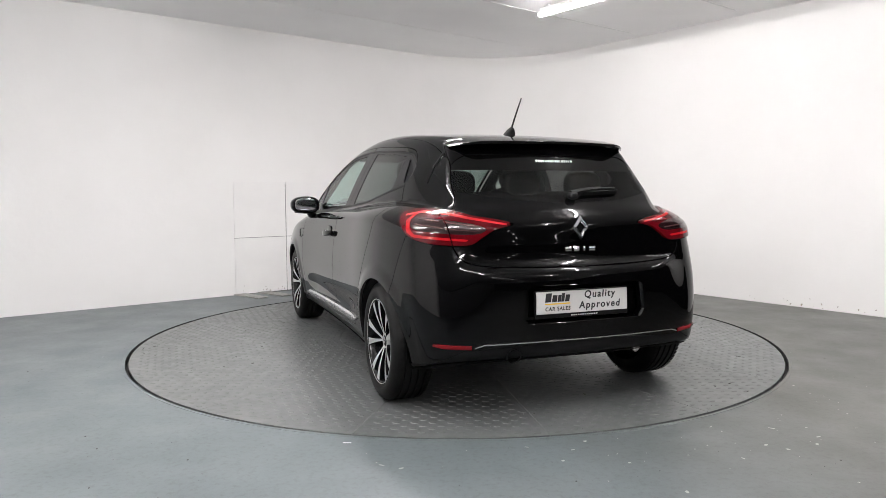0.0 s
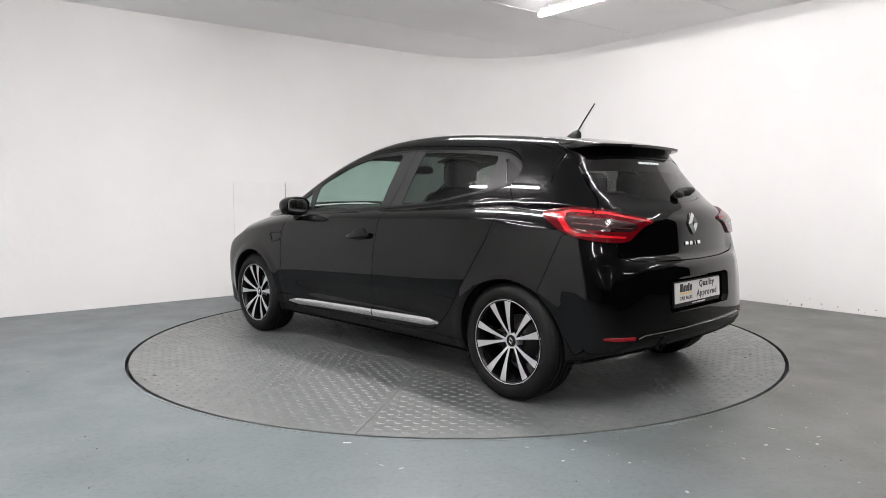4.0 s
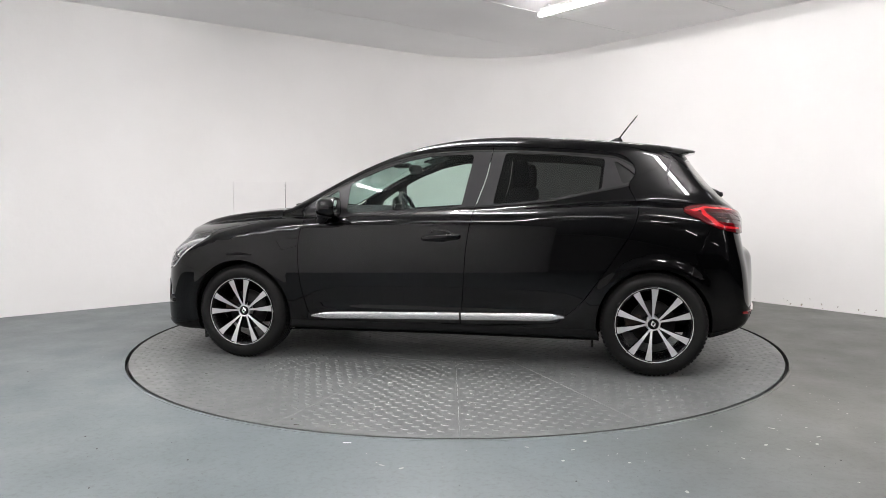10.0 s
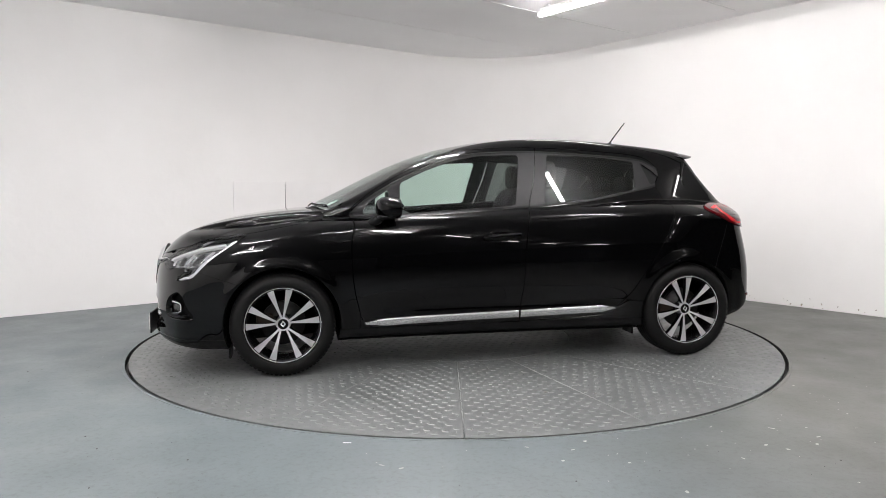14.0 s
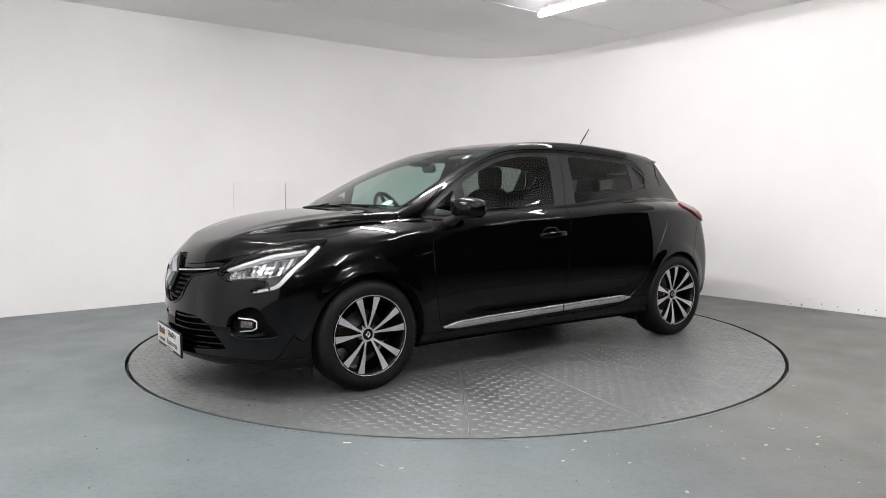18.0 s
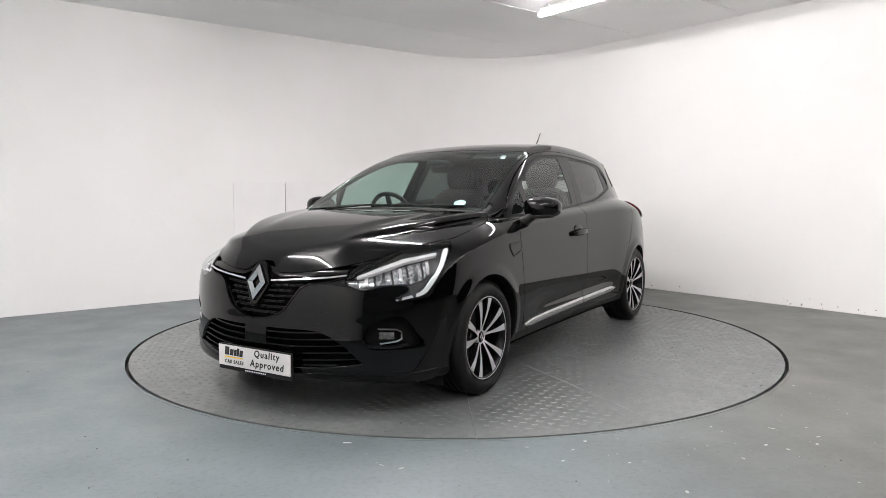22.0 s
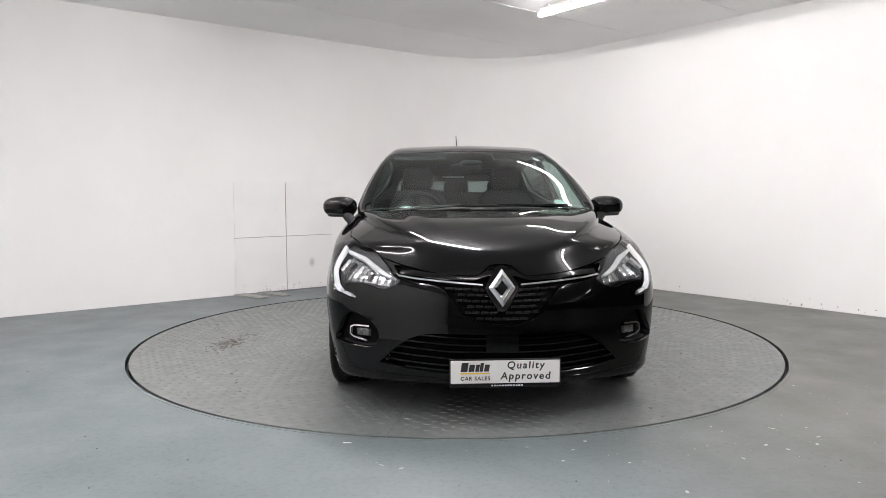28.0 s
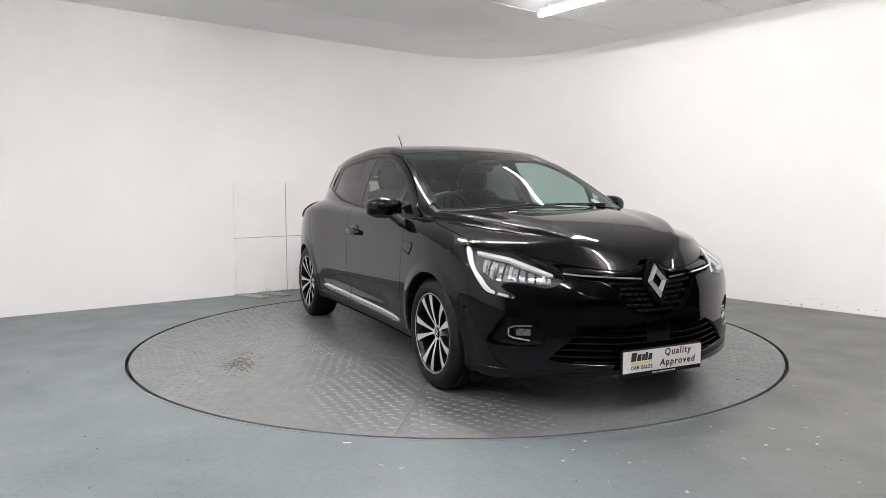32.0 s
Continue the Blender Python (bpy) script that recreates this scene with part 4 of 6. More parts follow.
def rail(name, pts, way, height, depth, material, lift=0.0, n=24, mirror=False, taper=None, soft=True):
    """A moulding that follows the skin along a line: its face is height high and stands depth proud."""
    p, nn = on_skin(densify(pts, n), way)
    verts, faces = [], []
    for i in range(n):
        t = p[min(i + 1, n - 1)] - p[max(i - 1, 0)]
        t = t / np.linalg.norm(t)
        b = np.cross(nn[i], t)
        b /= np.linalg.norm(b)
        h = height / 2 * (taper(i / (n - 1)) if taper else 1.0)
        c = p[i] + nn[i] * lift
        d = nn[i] * depth
        for o in (b * h - nn[i] * 0.012, b * h + d * 0.55, b * h * 0.72 + d, -b * h * 0.72 + d, -b * h + d * 0.55, -b * h - nn[i] * 0.012):
            verts.append(c + o)
    k = 6
    for i in range(n - 1):
        for j in range(k - 1):
            faces.append((i * k + j, i * k + j + 1, (i + 1) * k + j + 1, (i + 1) * k + j))
    faces += [tuple(range(k))[::-1], tuple((n - 1) * k + j for j in range(k))]
    verts = np.array(verts)
    if mirror:
        verts = verts * (1, -1, 1)
    me = mesh_of(name, verts, faces, material)
    bm = bmesh.new()
    bm.from_mesh(me)
    bmesh.ops.recalc_face_normals(bm, faces=bm.faces)
    bm.to_mesh(me)
    bm.free()
    if soft:
        me.shade_smooth()
        me.set_sharp_from_angle(angle=radians(40))
    return me


def super_egg(name, size, power, material, center=(0, 0, 0), nu=24, nv=14, warp=None):
    """A rounded block; power 1 is an egg, near 0.4 a soft box."""
    def sp(v, e):
        return math.copysign(abs(v) ** e, v)
    verts, faces = [], []
    for j in range(nv + 1):
        b = -math.pi / 2 + math.pi * j / nv
        for i in range(nu):
            a = 2 * math.pi * i / nu
            q = Vector((size[0] / 2 * sp(math.cos(b), power) * sp(math.cos(a), power), size[1] / 2 * sp(math.cos(b), power) * sp(math.sin(a), power), size[2] / 2 * sp(math.sin(b), power)))
            if warp:
                q = warp(q)
            verts.append(q + Vector(center))
    for j in range(nv):
        for i in range(nu):
            faces.append((j * nu + i, j * nu + (i + 1) % nu, (j + 1) * nu + (i + 1) % nu, (j + 1) * nu + i))
    me = mesh_of(name, verts, faces, material, True)
    bm = bmesh.new()
    bm.from_mesh(me)
    bmesh.ops.remove_doubles(bm, verts=bm.verts, dist=1e-5)
    bm.to_mesh(me)
    bm.free()
    me.shade_smooth()
    return me


FRONT = Matrix(((0, 0, 1, 0), (1, 0, 0, 0), (0, 1, 0, 0), (0, 0, 0, 1)))     # flat x, y seen from ahead of the car
REAR = Matrix(((0, 0, -1, 0), (-1, 0, 0, 0), (0, 1, 0, 0), (0, 0, 0, 1)))    # the same from behind it


# ---------- the car ----------
car = tagged(new("car"), "gloss black five-door hatchback parked on the turntable", "car")
OFFSET = pose(CAR_X, CAR_Y, 0)


def cp(name, data, material=None, parent=None, label="", m=None):
    """A part of the car (parent None) or a piece of one of its parts, in car space."""
    m = m or Matrix()
    return part(name, data, material, parent or car, label, (OFFSET @ m) if parent is None else m)


def empty_sheet(piece):
    return len(piece[1]) == 0


XX, YY, ZZ = (lambda p: p[:, 0]), (lambda p: p[:, 1]), (lambda p: p[:, 2])


def sweep_x(p):
    return p[:, 0] + 0.17 * p[:, 1] ** 2 * step01(-0.4, 0.45, p[:, 0])


def r_lamp_f(p, pts=LAMP_F):
    return np.maximum(outline_dist(pts, p[:, 1] - (p[:, 0] - 1.9), p[:, 2]), np.maximum(1.2 - p[:, 0], 0.2 - p[:, 1]))


def r_lamp_r(p, pts=LAMP_R):
    return np.maximum(outline_dist(pts, p[:, 1] + p[:, 0] + 1.822, p[:, 2]), np.maximum(p[:, 0] + 1.2, 0.2 - p[:, 1]))


def r_front(pts, x0=1.75):
    return lambda p: np.maximum(outline_dist(pts, p[:, 1], p[:, 2]), x0 - p[:, 0])


def r_rear(pts, x0=-1.36):
    return lambda p: np.maximum(outline_dist(pts, p[:, 1], p[:, 2]), p[:, 0] - x0)


def r_side(pts):
    return lambda p: np.maximum(outline_dist(pts, p[:, 0], p[:, 2]), 0.35 - p[:, 1])


def r_screen(p):
    xe = sweep_x(p)
    return np.maximum(np.maximum(np.maximum(xe - 1.105, 0.262 - xe), p[:, 1] - (0.672 - 0.26 * (p[:, 2] - 0.98))), 0.88 - p[:, 2])


def r_hatch(p):
    return np.maximum(outline_dist(HATCH, p[:, 1], p[:, 2]), p[:, 0] - hatch_side(p[:, 2]))


def r_arch(p):
    f = np.hypot(p[:, 0] - WHEEL_X, p[:, 2] - 0.306) - 0.339
    r = np.hypot(p[:, 0] + WHEEL_X, p[:, 2] - 0.306) - 0.328
    return np.maximum(np.minimum(f, r), 0.50 - p[:, 1])


b_gap = curve([(0.2, -0.147), (0.35, -0.158), (0.52, -0.175), (0.70, -0.186), (0.80, -0.198), (0.89, -0.212), (0.975, -0.231), (1.18, -0.294), (1.34, -0.322), (1.5, -0.35)])
GLASS_F = eased([(0.590, 0.946), (0.10, 0.974), (-0.147, 0.992), (-0.208, 1.316), (0.06, 1.307), (0.25, 1.270), (0.43, 1.206), (0.580, 1.135)], 0.022)
GLASS_T = [(0.635, 0.945), (0.825, 0.940), (0.78, 1.015), (0.655, 1.095)]
GLASS_R = eased([(-0.338, 1.000), (-0.66, 1.030), (-0.990, 1.092), (-1.012, 1.276), (-0.72, 1.306), (-0.402, 1.320)], 0.018)
GLASS_Q = eased([(-1.112, 1.120), (-1.205, 1.158), (-1.150, 1.212), (-1.058, 1.274)], 0.012)
PLATE_RECESS = [(0.335, 0.50), (0.31, 0.465), (-0.2, 0.465), (-0.2, 0.640), (0.29, 0.640), (0.32, 0.625)]


def build_shell():
    """Dark inner skin of the car, open at the windows and the wheels."""
    v, faces = skin_grid()
    for f in (r_arch, lambda p: np.maximum(outline_dist(DLO, p[:, 0], p[:, 2]) + 0.012, 0.35 - p[:, 1]), lambda p: r_screen(p) + 0.0,
              r_rear([(y * 0.98, z) for y, z in BACK_GLASS], -1.5), r_lamp_f, r_front(GRILLE), r_front(LOWER), r_front(FOG, 1.55), r_rear(PLATE_RECESS)):
        v, _, faces = cut(v, faces, f)
    cp("cabin_shell", sheet("cabin_shell", (v, faces), LINER, 0.0, -0.026, both=True), label="dark inner shell of the body")


def build_panels():
    sk = Skin()
    sk.take(r_arch, 0.0)
    head = sk.take(r_lamp_f, 0.0018)
    hood = sk.take(lambda p: np.maximum(np.maximum(hood_front(p[:, 1]) - p[:, 2], p[:, 1] - hood_side(p[:, 0])), hood_back(p[:, 1]) - p[:, 0]), 0.0030)
    grille = sk.take(r_front(GRILLE), 0.001)
    lower = sk.take(r_front(LOWER), 0.0005)
    fog = sk.take(r_front(FOG, 1.55), 0.0005)
    screen = sk.take(r_screen, 0.002)
    tail = sk.take(r_lamp_r, 0.0018)
    hatch = sk.take(r_hatch, 0.0028)
    doors = sk.take(r_side(DOORS), 0.0024)
    roof = sk.take(lambda p: np.maximum(np.maximum(p[:, 1] - 0.535, p[:, 0] - 0.262 + 0.5 * p[:, 1] ** 2), 1.25 - p[:, 2]), 0.0012)
    cowl = sk.take(lambda p: np.maximum(np.maximum(p[:, 1] - 0.70, 0.9 - p[:, 2]), 0.93 - p[:, 0]), 0.001)
    under = sk.take(lambda p: p[:, 2] - under_z(p[:, 0]) - 0.012, 0.0)
    sill = sk.take(lambda p: np.maximum(np.maximum(p[:, 2] - 0.262, np.abs(p[:, 0]) - 0.985), 0.3 - p[:, 1]), 0.0012)
    r_bump = sk.take(lambda p: np.maximum(p[:, 0] - (-1.587 + (0.848 - p[:, 2]) * 0.39), p[:, 2] - 0.87), 0.0022)
    f_bump = sk.take(lambda p: np.maximum(1.45 + np.clip(p[:, 2] - 0.52, 0, 1) * 3.0 - p[:, 0], p[:, 2] - 0.80), 0.0022)
    fender = sk.take(lambda p: np.maximum(0.84 - p[:, 0], p[:, 2] - 0.93), 0.0015)
    rest = (sk.v, sk.faces)

    # front end
    bonnet = cp("bonnet", sheet("bonnet", hood, PAINT, 0.014, both=True), label="gloss black bonnet with a raised middle")
    bump_low, bump_up = split(f_bump, lambda p: p[:, 2] - 0.212 - 0.02 * p[:, 1], 0.0012)
    front = cp("front_bumper", sheet("front_bumper", bump_up, PAINT, 0.055, both=True))
    cp("lip", sheet("lip", bump_low, GLOSS, 0.02, 0.004, both=True), parent=front, label="gloss black lower lip")
    gr = cp("upper_grille", sheet("upper_grille", grille, LINER, 0.0, -0.05, both=True), label="black grille with rows of short bars")
    lg = cp("lower_grille", sheet("lower_grille", lower, LINER, 0.0, -0.06, both=True), label="black lower grille with thin bars")
    for flip in (False, True):
        cp("fog_recess", sheet("fog_recess", fog, LINER, 0.0, -0.045, flip=flip), parent=front)
        wing = cp("fender", sheet("fender", fender, PAINT, 0.02, flip=flip))
        cp("fender_crease", rail("fender_crease", [(0.900, 0.790), (1.030, 0.785), (1.035, 0.765), (1.003, 0.718), (0.975, 0.722), (0.903, 0.738)], "left", 0.009, 0.006, PAINT, -0.002, 40, flip), parent=wing, label="hook-shaped raised crease")
    build_grille(gr, lg, front)

    # glass and roof
    sc = cp("windscreen", sheet("windscreen", screen, SCREEN, 0.0, -0.001, both=True), label="lightly tinted windscreen")
    sc.visible_shadow = False
    band = rim_band(screen, r_screen, 0.024)
    cp("frit", sheet("frit", band, GLOSS, 0.0, -0.004, both=True), parent=sc, label="black band round the windscreen")
    cp("roof", sheet("roof", roof, PAINT, 0.01, both=True))
    cp("cowl", sheet("cowl", cowl, MATT, 0.01, -0.012, both=True), label="black plastic scuttle panel")
    cp("underbody", sheet("underbody", under, LINER, 0.0, both=True))

    # sides
    front_d, rear_d = split(doors, lambda p: b_gap(p[:, 2]) - p[:, 0], 0.0026)
    for flip in (False, True):
        s = -1 if flip else 1
        cp("body_side", sheet("body_side", rest, PAINT, 0.02, flip=flip), label="gloss black rear quarter, pillars and roof rail")
        cp("sill", sheet("sill", sill, SATIN, 0.015, -0.008, flip=flip), label="satin black sill")
        for name, piece, panes in (("front_door", front_d, ((GLASS_F, SIDE_GLASS), (GLASS_T, SIDE_GLASS))), ("rear_door", rear_d, ((GLASS_R, PRIVACY), (GLASS_Q, SATIN)))):
            frame, panel = split(piece, r_side(DLO), 0.0008)
            door = cp(name, sheet(name, panel, PAINT, 0.018, flip=flip))
            left = frame
            for pts, mat in panes:
                pane, left = split(left, r_side(pts), 0.0)
                if not empty_sheet(pane):
                    if mat is SATIN:
                        cp("handle_panel", sheet("handle_panel", pane, mat, 0.0, -0.012, flip=flip), parent=door, label="black panel with the hidden rear handle")
                        continue
                    g = cp("door_glass", sheet("door_glass", pane, mat, 0.0, -0.005, flip=flip), parent=door, label="dark privacy glass" if mat is PRIVACY else "green-tinted clear glass")
                    g.visible_shadow = False
            inner, outer = split(left, lambda p: outline_dist(DLO, p[:, 0], p[:, 2]) + 0.011)
            cp("window_frame", sheet("window_frame", inner, PILLAR, 0.006, -0.002, flip=flip), parent=door, label="satin black window frame and pillar cover")
            cp("window_seal", sheet("window_seal", outer, SATIN, 0.006, 0.001, flip=flip), parent=door)
            build_door_trim(door, name, flip)
        build_headlamp(head, flip)
        build_tail_lamp(tail, flip)

    # rear end
    glass, panel = split(hatch, r_rear(BACK_GLASS, -1.5), 0.0012)
    tg = cp("tailgate", sheet("tailgate", panel, PAINT, 0.018, both=True), label="gloss black tailgate")
    sp = cp("roof_spoiler", spoiler_mesh(), label="gloss black roof spoiler")
    clear, band = split(glass, r_rear([(y * 0.95 if y > 0 else y, 1.018 + (z - 1.018) * 0.66 + 0.006) for y, z in BACK_GLASS], -1.5))
    bg = cp("rear_window", sheet("rear_window", clear, REAR_GLASS, 0.0, -0.003, both=True), parent=tg, label="dark privacy rear window")
    bg.visible_shadow = False
    cp("frit", sheet("frit", band, GLOSS, 0.0, -0.003, both=True), parent=tg, label="black band round the rear window")
    rec, rb = split(r_bump, r_rear(PLATE_RECESS), 0.0)
    diff, rb = split(rb, lambda p: p[:, 2] - (0.352 + 0.03 * step01(0.0, 0.5, 0.55 - p[:, 1])) + 0.5 * np.clip(p[:, 1] - 0.60, 0, 1), 0.0012)
    rear = cp("rear_bumper", sheet("rear_bumper", rb, PAINT, 0.05, both=True))
    cp("plate_recess", sheet("plate_recess", rec, PAINT, 0.0, -0.062, both=True), parent=rear)
    cp("diffuser", sheet("diffuser", diff, SATIN, 0.02, -0.004, both=True), parent=rear, label="satin black lower bumper")
    build_rear_trim(tg, rear, sp)
    build_logo(front, tg)


def rim_band(piece, f, w):
    v, ins, outs = cut(piece[0], piece[1], lambda p: f(p) + w)
    return v, outs


def build_grille(gr, lg, front):
    """Chrome line, short bars and blades of the two grilles."""
    edge = curve([(0.463, 0.01), (0.485, 0.127), (0.515, 0.18), (0.578, 0.226), (0.62, 0.255), (0.64, 0.30)])
    bar = None
    for row, z in enumerate((0.492, 0.520, 0.548, 0.576, 0.604, 0.630)):
        w = float(edge(z)) - 0.012
        n = max(2, int(w / 0.042))
        for k in range(n):
            y0 = (k + (0.5 if row % 2 else 0.08)) * 0.042
            y1 = min(y0 + 0.034, w)
            if y1 - y0 < 0.012 or y0 < 0.0:
                continue
            for s in (1, -1):
                me = rail("grille_bar", [(y0, z + 0.10 * y0 * y0), (y1, z + 0.10 * y1 * y1)], "front", 0.010, 0.010, SATIN, -0.026, 4, s < 0)
                cp("grille_bar", me, parent=gr)
    for s in (False, True):
        cp("chrome_strip", rail("chrome_strip", [(0.088, 0.648), (0.25, 0.660), (0.40, 0.672), (0.475, 0.682)], "front", 0.011, 0.007, CHROME, -0.002, 24, s), parent=gr, label="bright chrome line")
        cp("grille_trim", rail("grille_trim", [(0.008, 0.461), (0.07, 0.464), (0.132, 0.482), (0.187, 0.514), (0.235, 0.578), (0.265, 0.620), (0.305, 0.640), (0.40, 0.652), (0.465, 0.672)],
                               "front", 0.010, 0.006, GLOSS, -0.002, 40, s), parent=gr)
        top = [(0.02, 0.705), (0.07, 0.702), (0.13, 0.682), (0.26, 0.686), (0.40, 0.700), (0.47, 0.700)]
        cp("grille_top", rail("grille_top", top, "front", 0.030, 0.003, GLOSS, -0.008, 24, s), parent=gr)
    for z, w in ((0.404, 0.40), (0.372, 0.45), (0.340, 0.49), (0.308, 0.52), (0.276, 0.55), (0.248, 0.45)):
        cp("grille_blade", rail("grille_blade", [(-w, z + 0.03 * w), (-w / 2, z), (0, z), (w / 2, z), (w, z + 0.03 * w)], "front", 0.010, 0.014, GLOSS, -0.026, 30), parent=lg)
    cp("radar_panel", rail("radar_panel", [(-0.075, 0.384), (0.075, 0.384)], "front", 0.078, 0.004, GLOSS, -0.012, 6), parent=lg, label="flat black sensor cover")
    for s in (False, True):
        cp("fog_trim", rail("fog_trim", [(0.628, 0.436), (0.70, 0.434), (0.722, 0.424), (0.724, 0.390), (0.705, 0.378), (0.640, 0.366)], "front", 0.010, 0.010, CHROME, -0.022, 28, s), parent=front, label="chrome C-shaped surround")
        lens = rail("fog_lamp", [(0.635, 0.404), (0.695, 0.404)], "front", 0.034, 0.006, FOG_LENS, -0.030, 8, s)
        cp("fog_lamp", lens, parent=front, label="round-edged fog lamp with a clear lens")
        cp("fog_blade", rail("fog_blade", [(0.585, 0.352), (0.68, 0.345), (0.752, 0.358)], "front", 0.012, 0.02, SATIN, -0.03, 12, s), parent=front)


def build_headlamp(head, flip):
    head = refine(head)
    h = cp("headlight", sheet("headlight", head, LAMP_DARK, 0.0, -0.050, flip=flip), label="LED headlight with a white C-shaped light guide")
    drl = rounded([(1.125, 0.800), (1.082, 0.746), (0.974, 0.645), (0.905, 0.598), (0.80, 0.580), (0.715, 0.568), (0.715, 0.578), (0.80, 0.592), (0.890, 0.613), (0.948, 0.656), (1.042, 0.744), (1.088, 0.796)], 4)
    bar = [(0.45, 0.684), (0.60, 0.722), (0.78, 0.760), (1.03, 0.786), (1.03, 0.776), (0.79, 0.748), (0.61, 0.710), (0.46, 0.674)]
    for name, pts, mat, sh, lab in (("light_guide", drl, LAMP_WHITE, -0.010, "white C-shaped light guide"), ("upper_bar", bar, LAMP_BAR, -0.012, "pale upper light bar")):
        piece, _ = split(head, lambda p, q=pts: r_lamp_f(p, q))
        if not empty_sheet(piece):
            cp(name, sheet(name, piece, mat, 0.02, sh, flip=flip), parent=h, label=lab)
    for k, (q0, q1, z0, z1, z2, z3) in enumerate(((0.46, 0.56, 0.634, 0.640, 0.700, 0.672), (0.575, 0.68, 0.644, 0.648, 0.728, 0.704), (0.695, 0.79, 0.650, 0.652, 0.744, 0.732), (0.805, 0.90, 0.650, 0.668, 0.758, 0.748), (0.915, 0.965, 0.690, 0.736, 0.768, 0.762))):
        cell = [(q0, z0), (q1, z1), (q1 + 0.006, z2), (q0 + 0.006, z3)]
        piece, _ = split(head, lambda p, q=cell: r_lamp_f(p, q))
        if not empty_sheet(piece):
            cp("reflector", sheet("reflector", piece, LAMP_IN, 0.02, -0.036, flip=flip), parent=h)
            mid = [((q0 + q1) / 2 - 0.010, z0 + 0.012), ((q0 + q1) / 2 + 0.012, z0 + 0.012), ((q0 + q1) / 2 + 0.020, z2 - 0.016), ((q0 + q1) / 2 - 0.002, z2 - 0.018)]
            piece, _ = split(head, lambda p, q=mid: r_lamp_f(p, q))
            if not empty_sheet(piece):
                cp("projector", sheet("projector", piece, LAMP_DARK if k % 2 else CHROME, 0.015, -0.022, flip=flip), parent=h)
    lens = cp("lens", sheet("lens", head, CLEAR, 0.0, 0.001, flip=flip), parent=h, label="clear lens")
    lens.visible_shadow = False


def build_tail_lamp(tail, flip):
    """A dark red lens over a bright top line, a C-shaped guide and a smoky block, split by the tailgate's gap."""
    inner, outer = (refine(q) for q in split(tail, r_hatch, 0.0028))
    top = [(0.38, 0.925), (0.60, 0.952), (0.72, 0.968), (0.94, 0.978), (1.09, 0.961), (1.08, 0.951), (0.94, 0.967), (0.72, 0.957), (0.60, 0.942), (0.38, 0.918)]
    c_guide = [(1.000, 0.968), (1.045, 0.935), (1.000, 0.885), (0.935, 0.864), (0.60, 0.846), (0.585, 0.855), (0.925, 0.877), (0.972, 0.897), (1.005, 0.935), (0.975, 0.966)]
    block = rounded([(0.965, 0.950), (0.985, 0.925), (0.945, 0.897), (0.75, 0.884), (0.56, 0.878), (0.49, 0.902), (0.58, 0.924), (0.78, 0.940)], 3)
    ribs = ([(0.965, 0.940), (0.52, 0.911), (0.52, 0.917), (0.965, 0.947)], [(0.955, 0.915), (0.54, 0.890), (0.54, 0.895), (0.955, 0.921)])

    def q_dist(p, pts):
        return outline_dist(pts, p[:, 1] + p[:, 0] + 1.822, p[:, 2])
    for piece, nm in ((outer, "tail_light"), (inner, "tail_light_inner")):
        line, rest = split(piece, lambda p: q_dist(p, top))
        guide, rest = split(rest, lambda p: q_dist(p, c_guide))
        lit, rest = split(rest, lambda p: q_dist(p, block))
        t = cp(nm, sheet(nm, rest, RED_DARK, 0.025, 0.012, flip=flip), label="dark red tail light with a C-shaped light guide")
        for name, bit, mat, lab in (("top_line", line, RED_LIGHT, "bright red top line"), ("light_guide", guide, RED, "red C-shaped light guide"), ("clear_section", lit, AMBER, "smoky clear section")):
            if not empty_sheet(bit):
                cp(name, sheet(name, bit, mat, 0.004, 0.0118, flip=flip), parent=t, label=lab)
        for pts in ribs:
            bit, _ = split(lit, lambda p, q=pts: q_dist(p, q))
            if not empty_sheet(bit):
                cp("lamp_rib", sheet("lamp_rib", bit, PINK, 0.002, 0.0128, flip=flip), parent=t, label="pale clear rib")


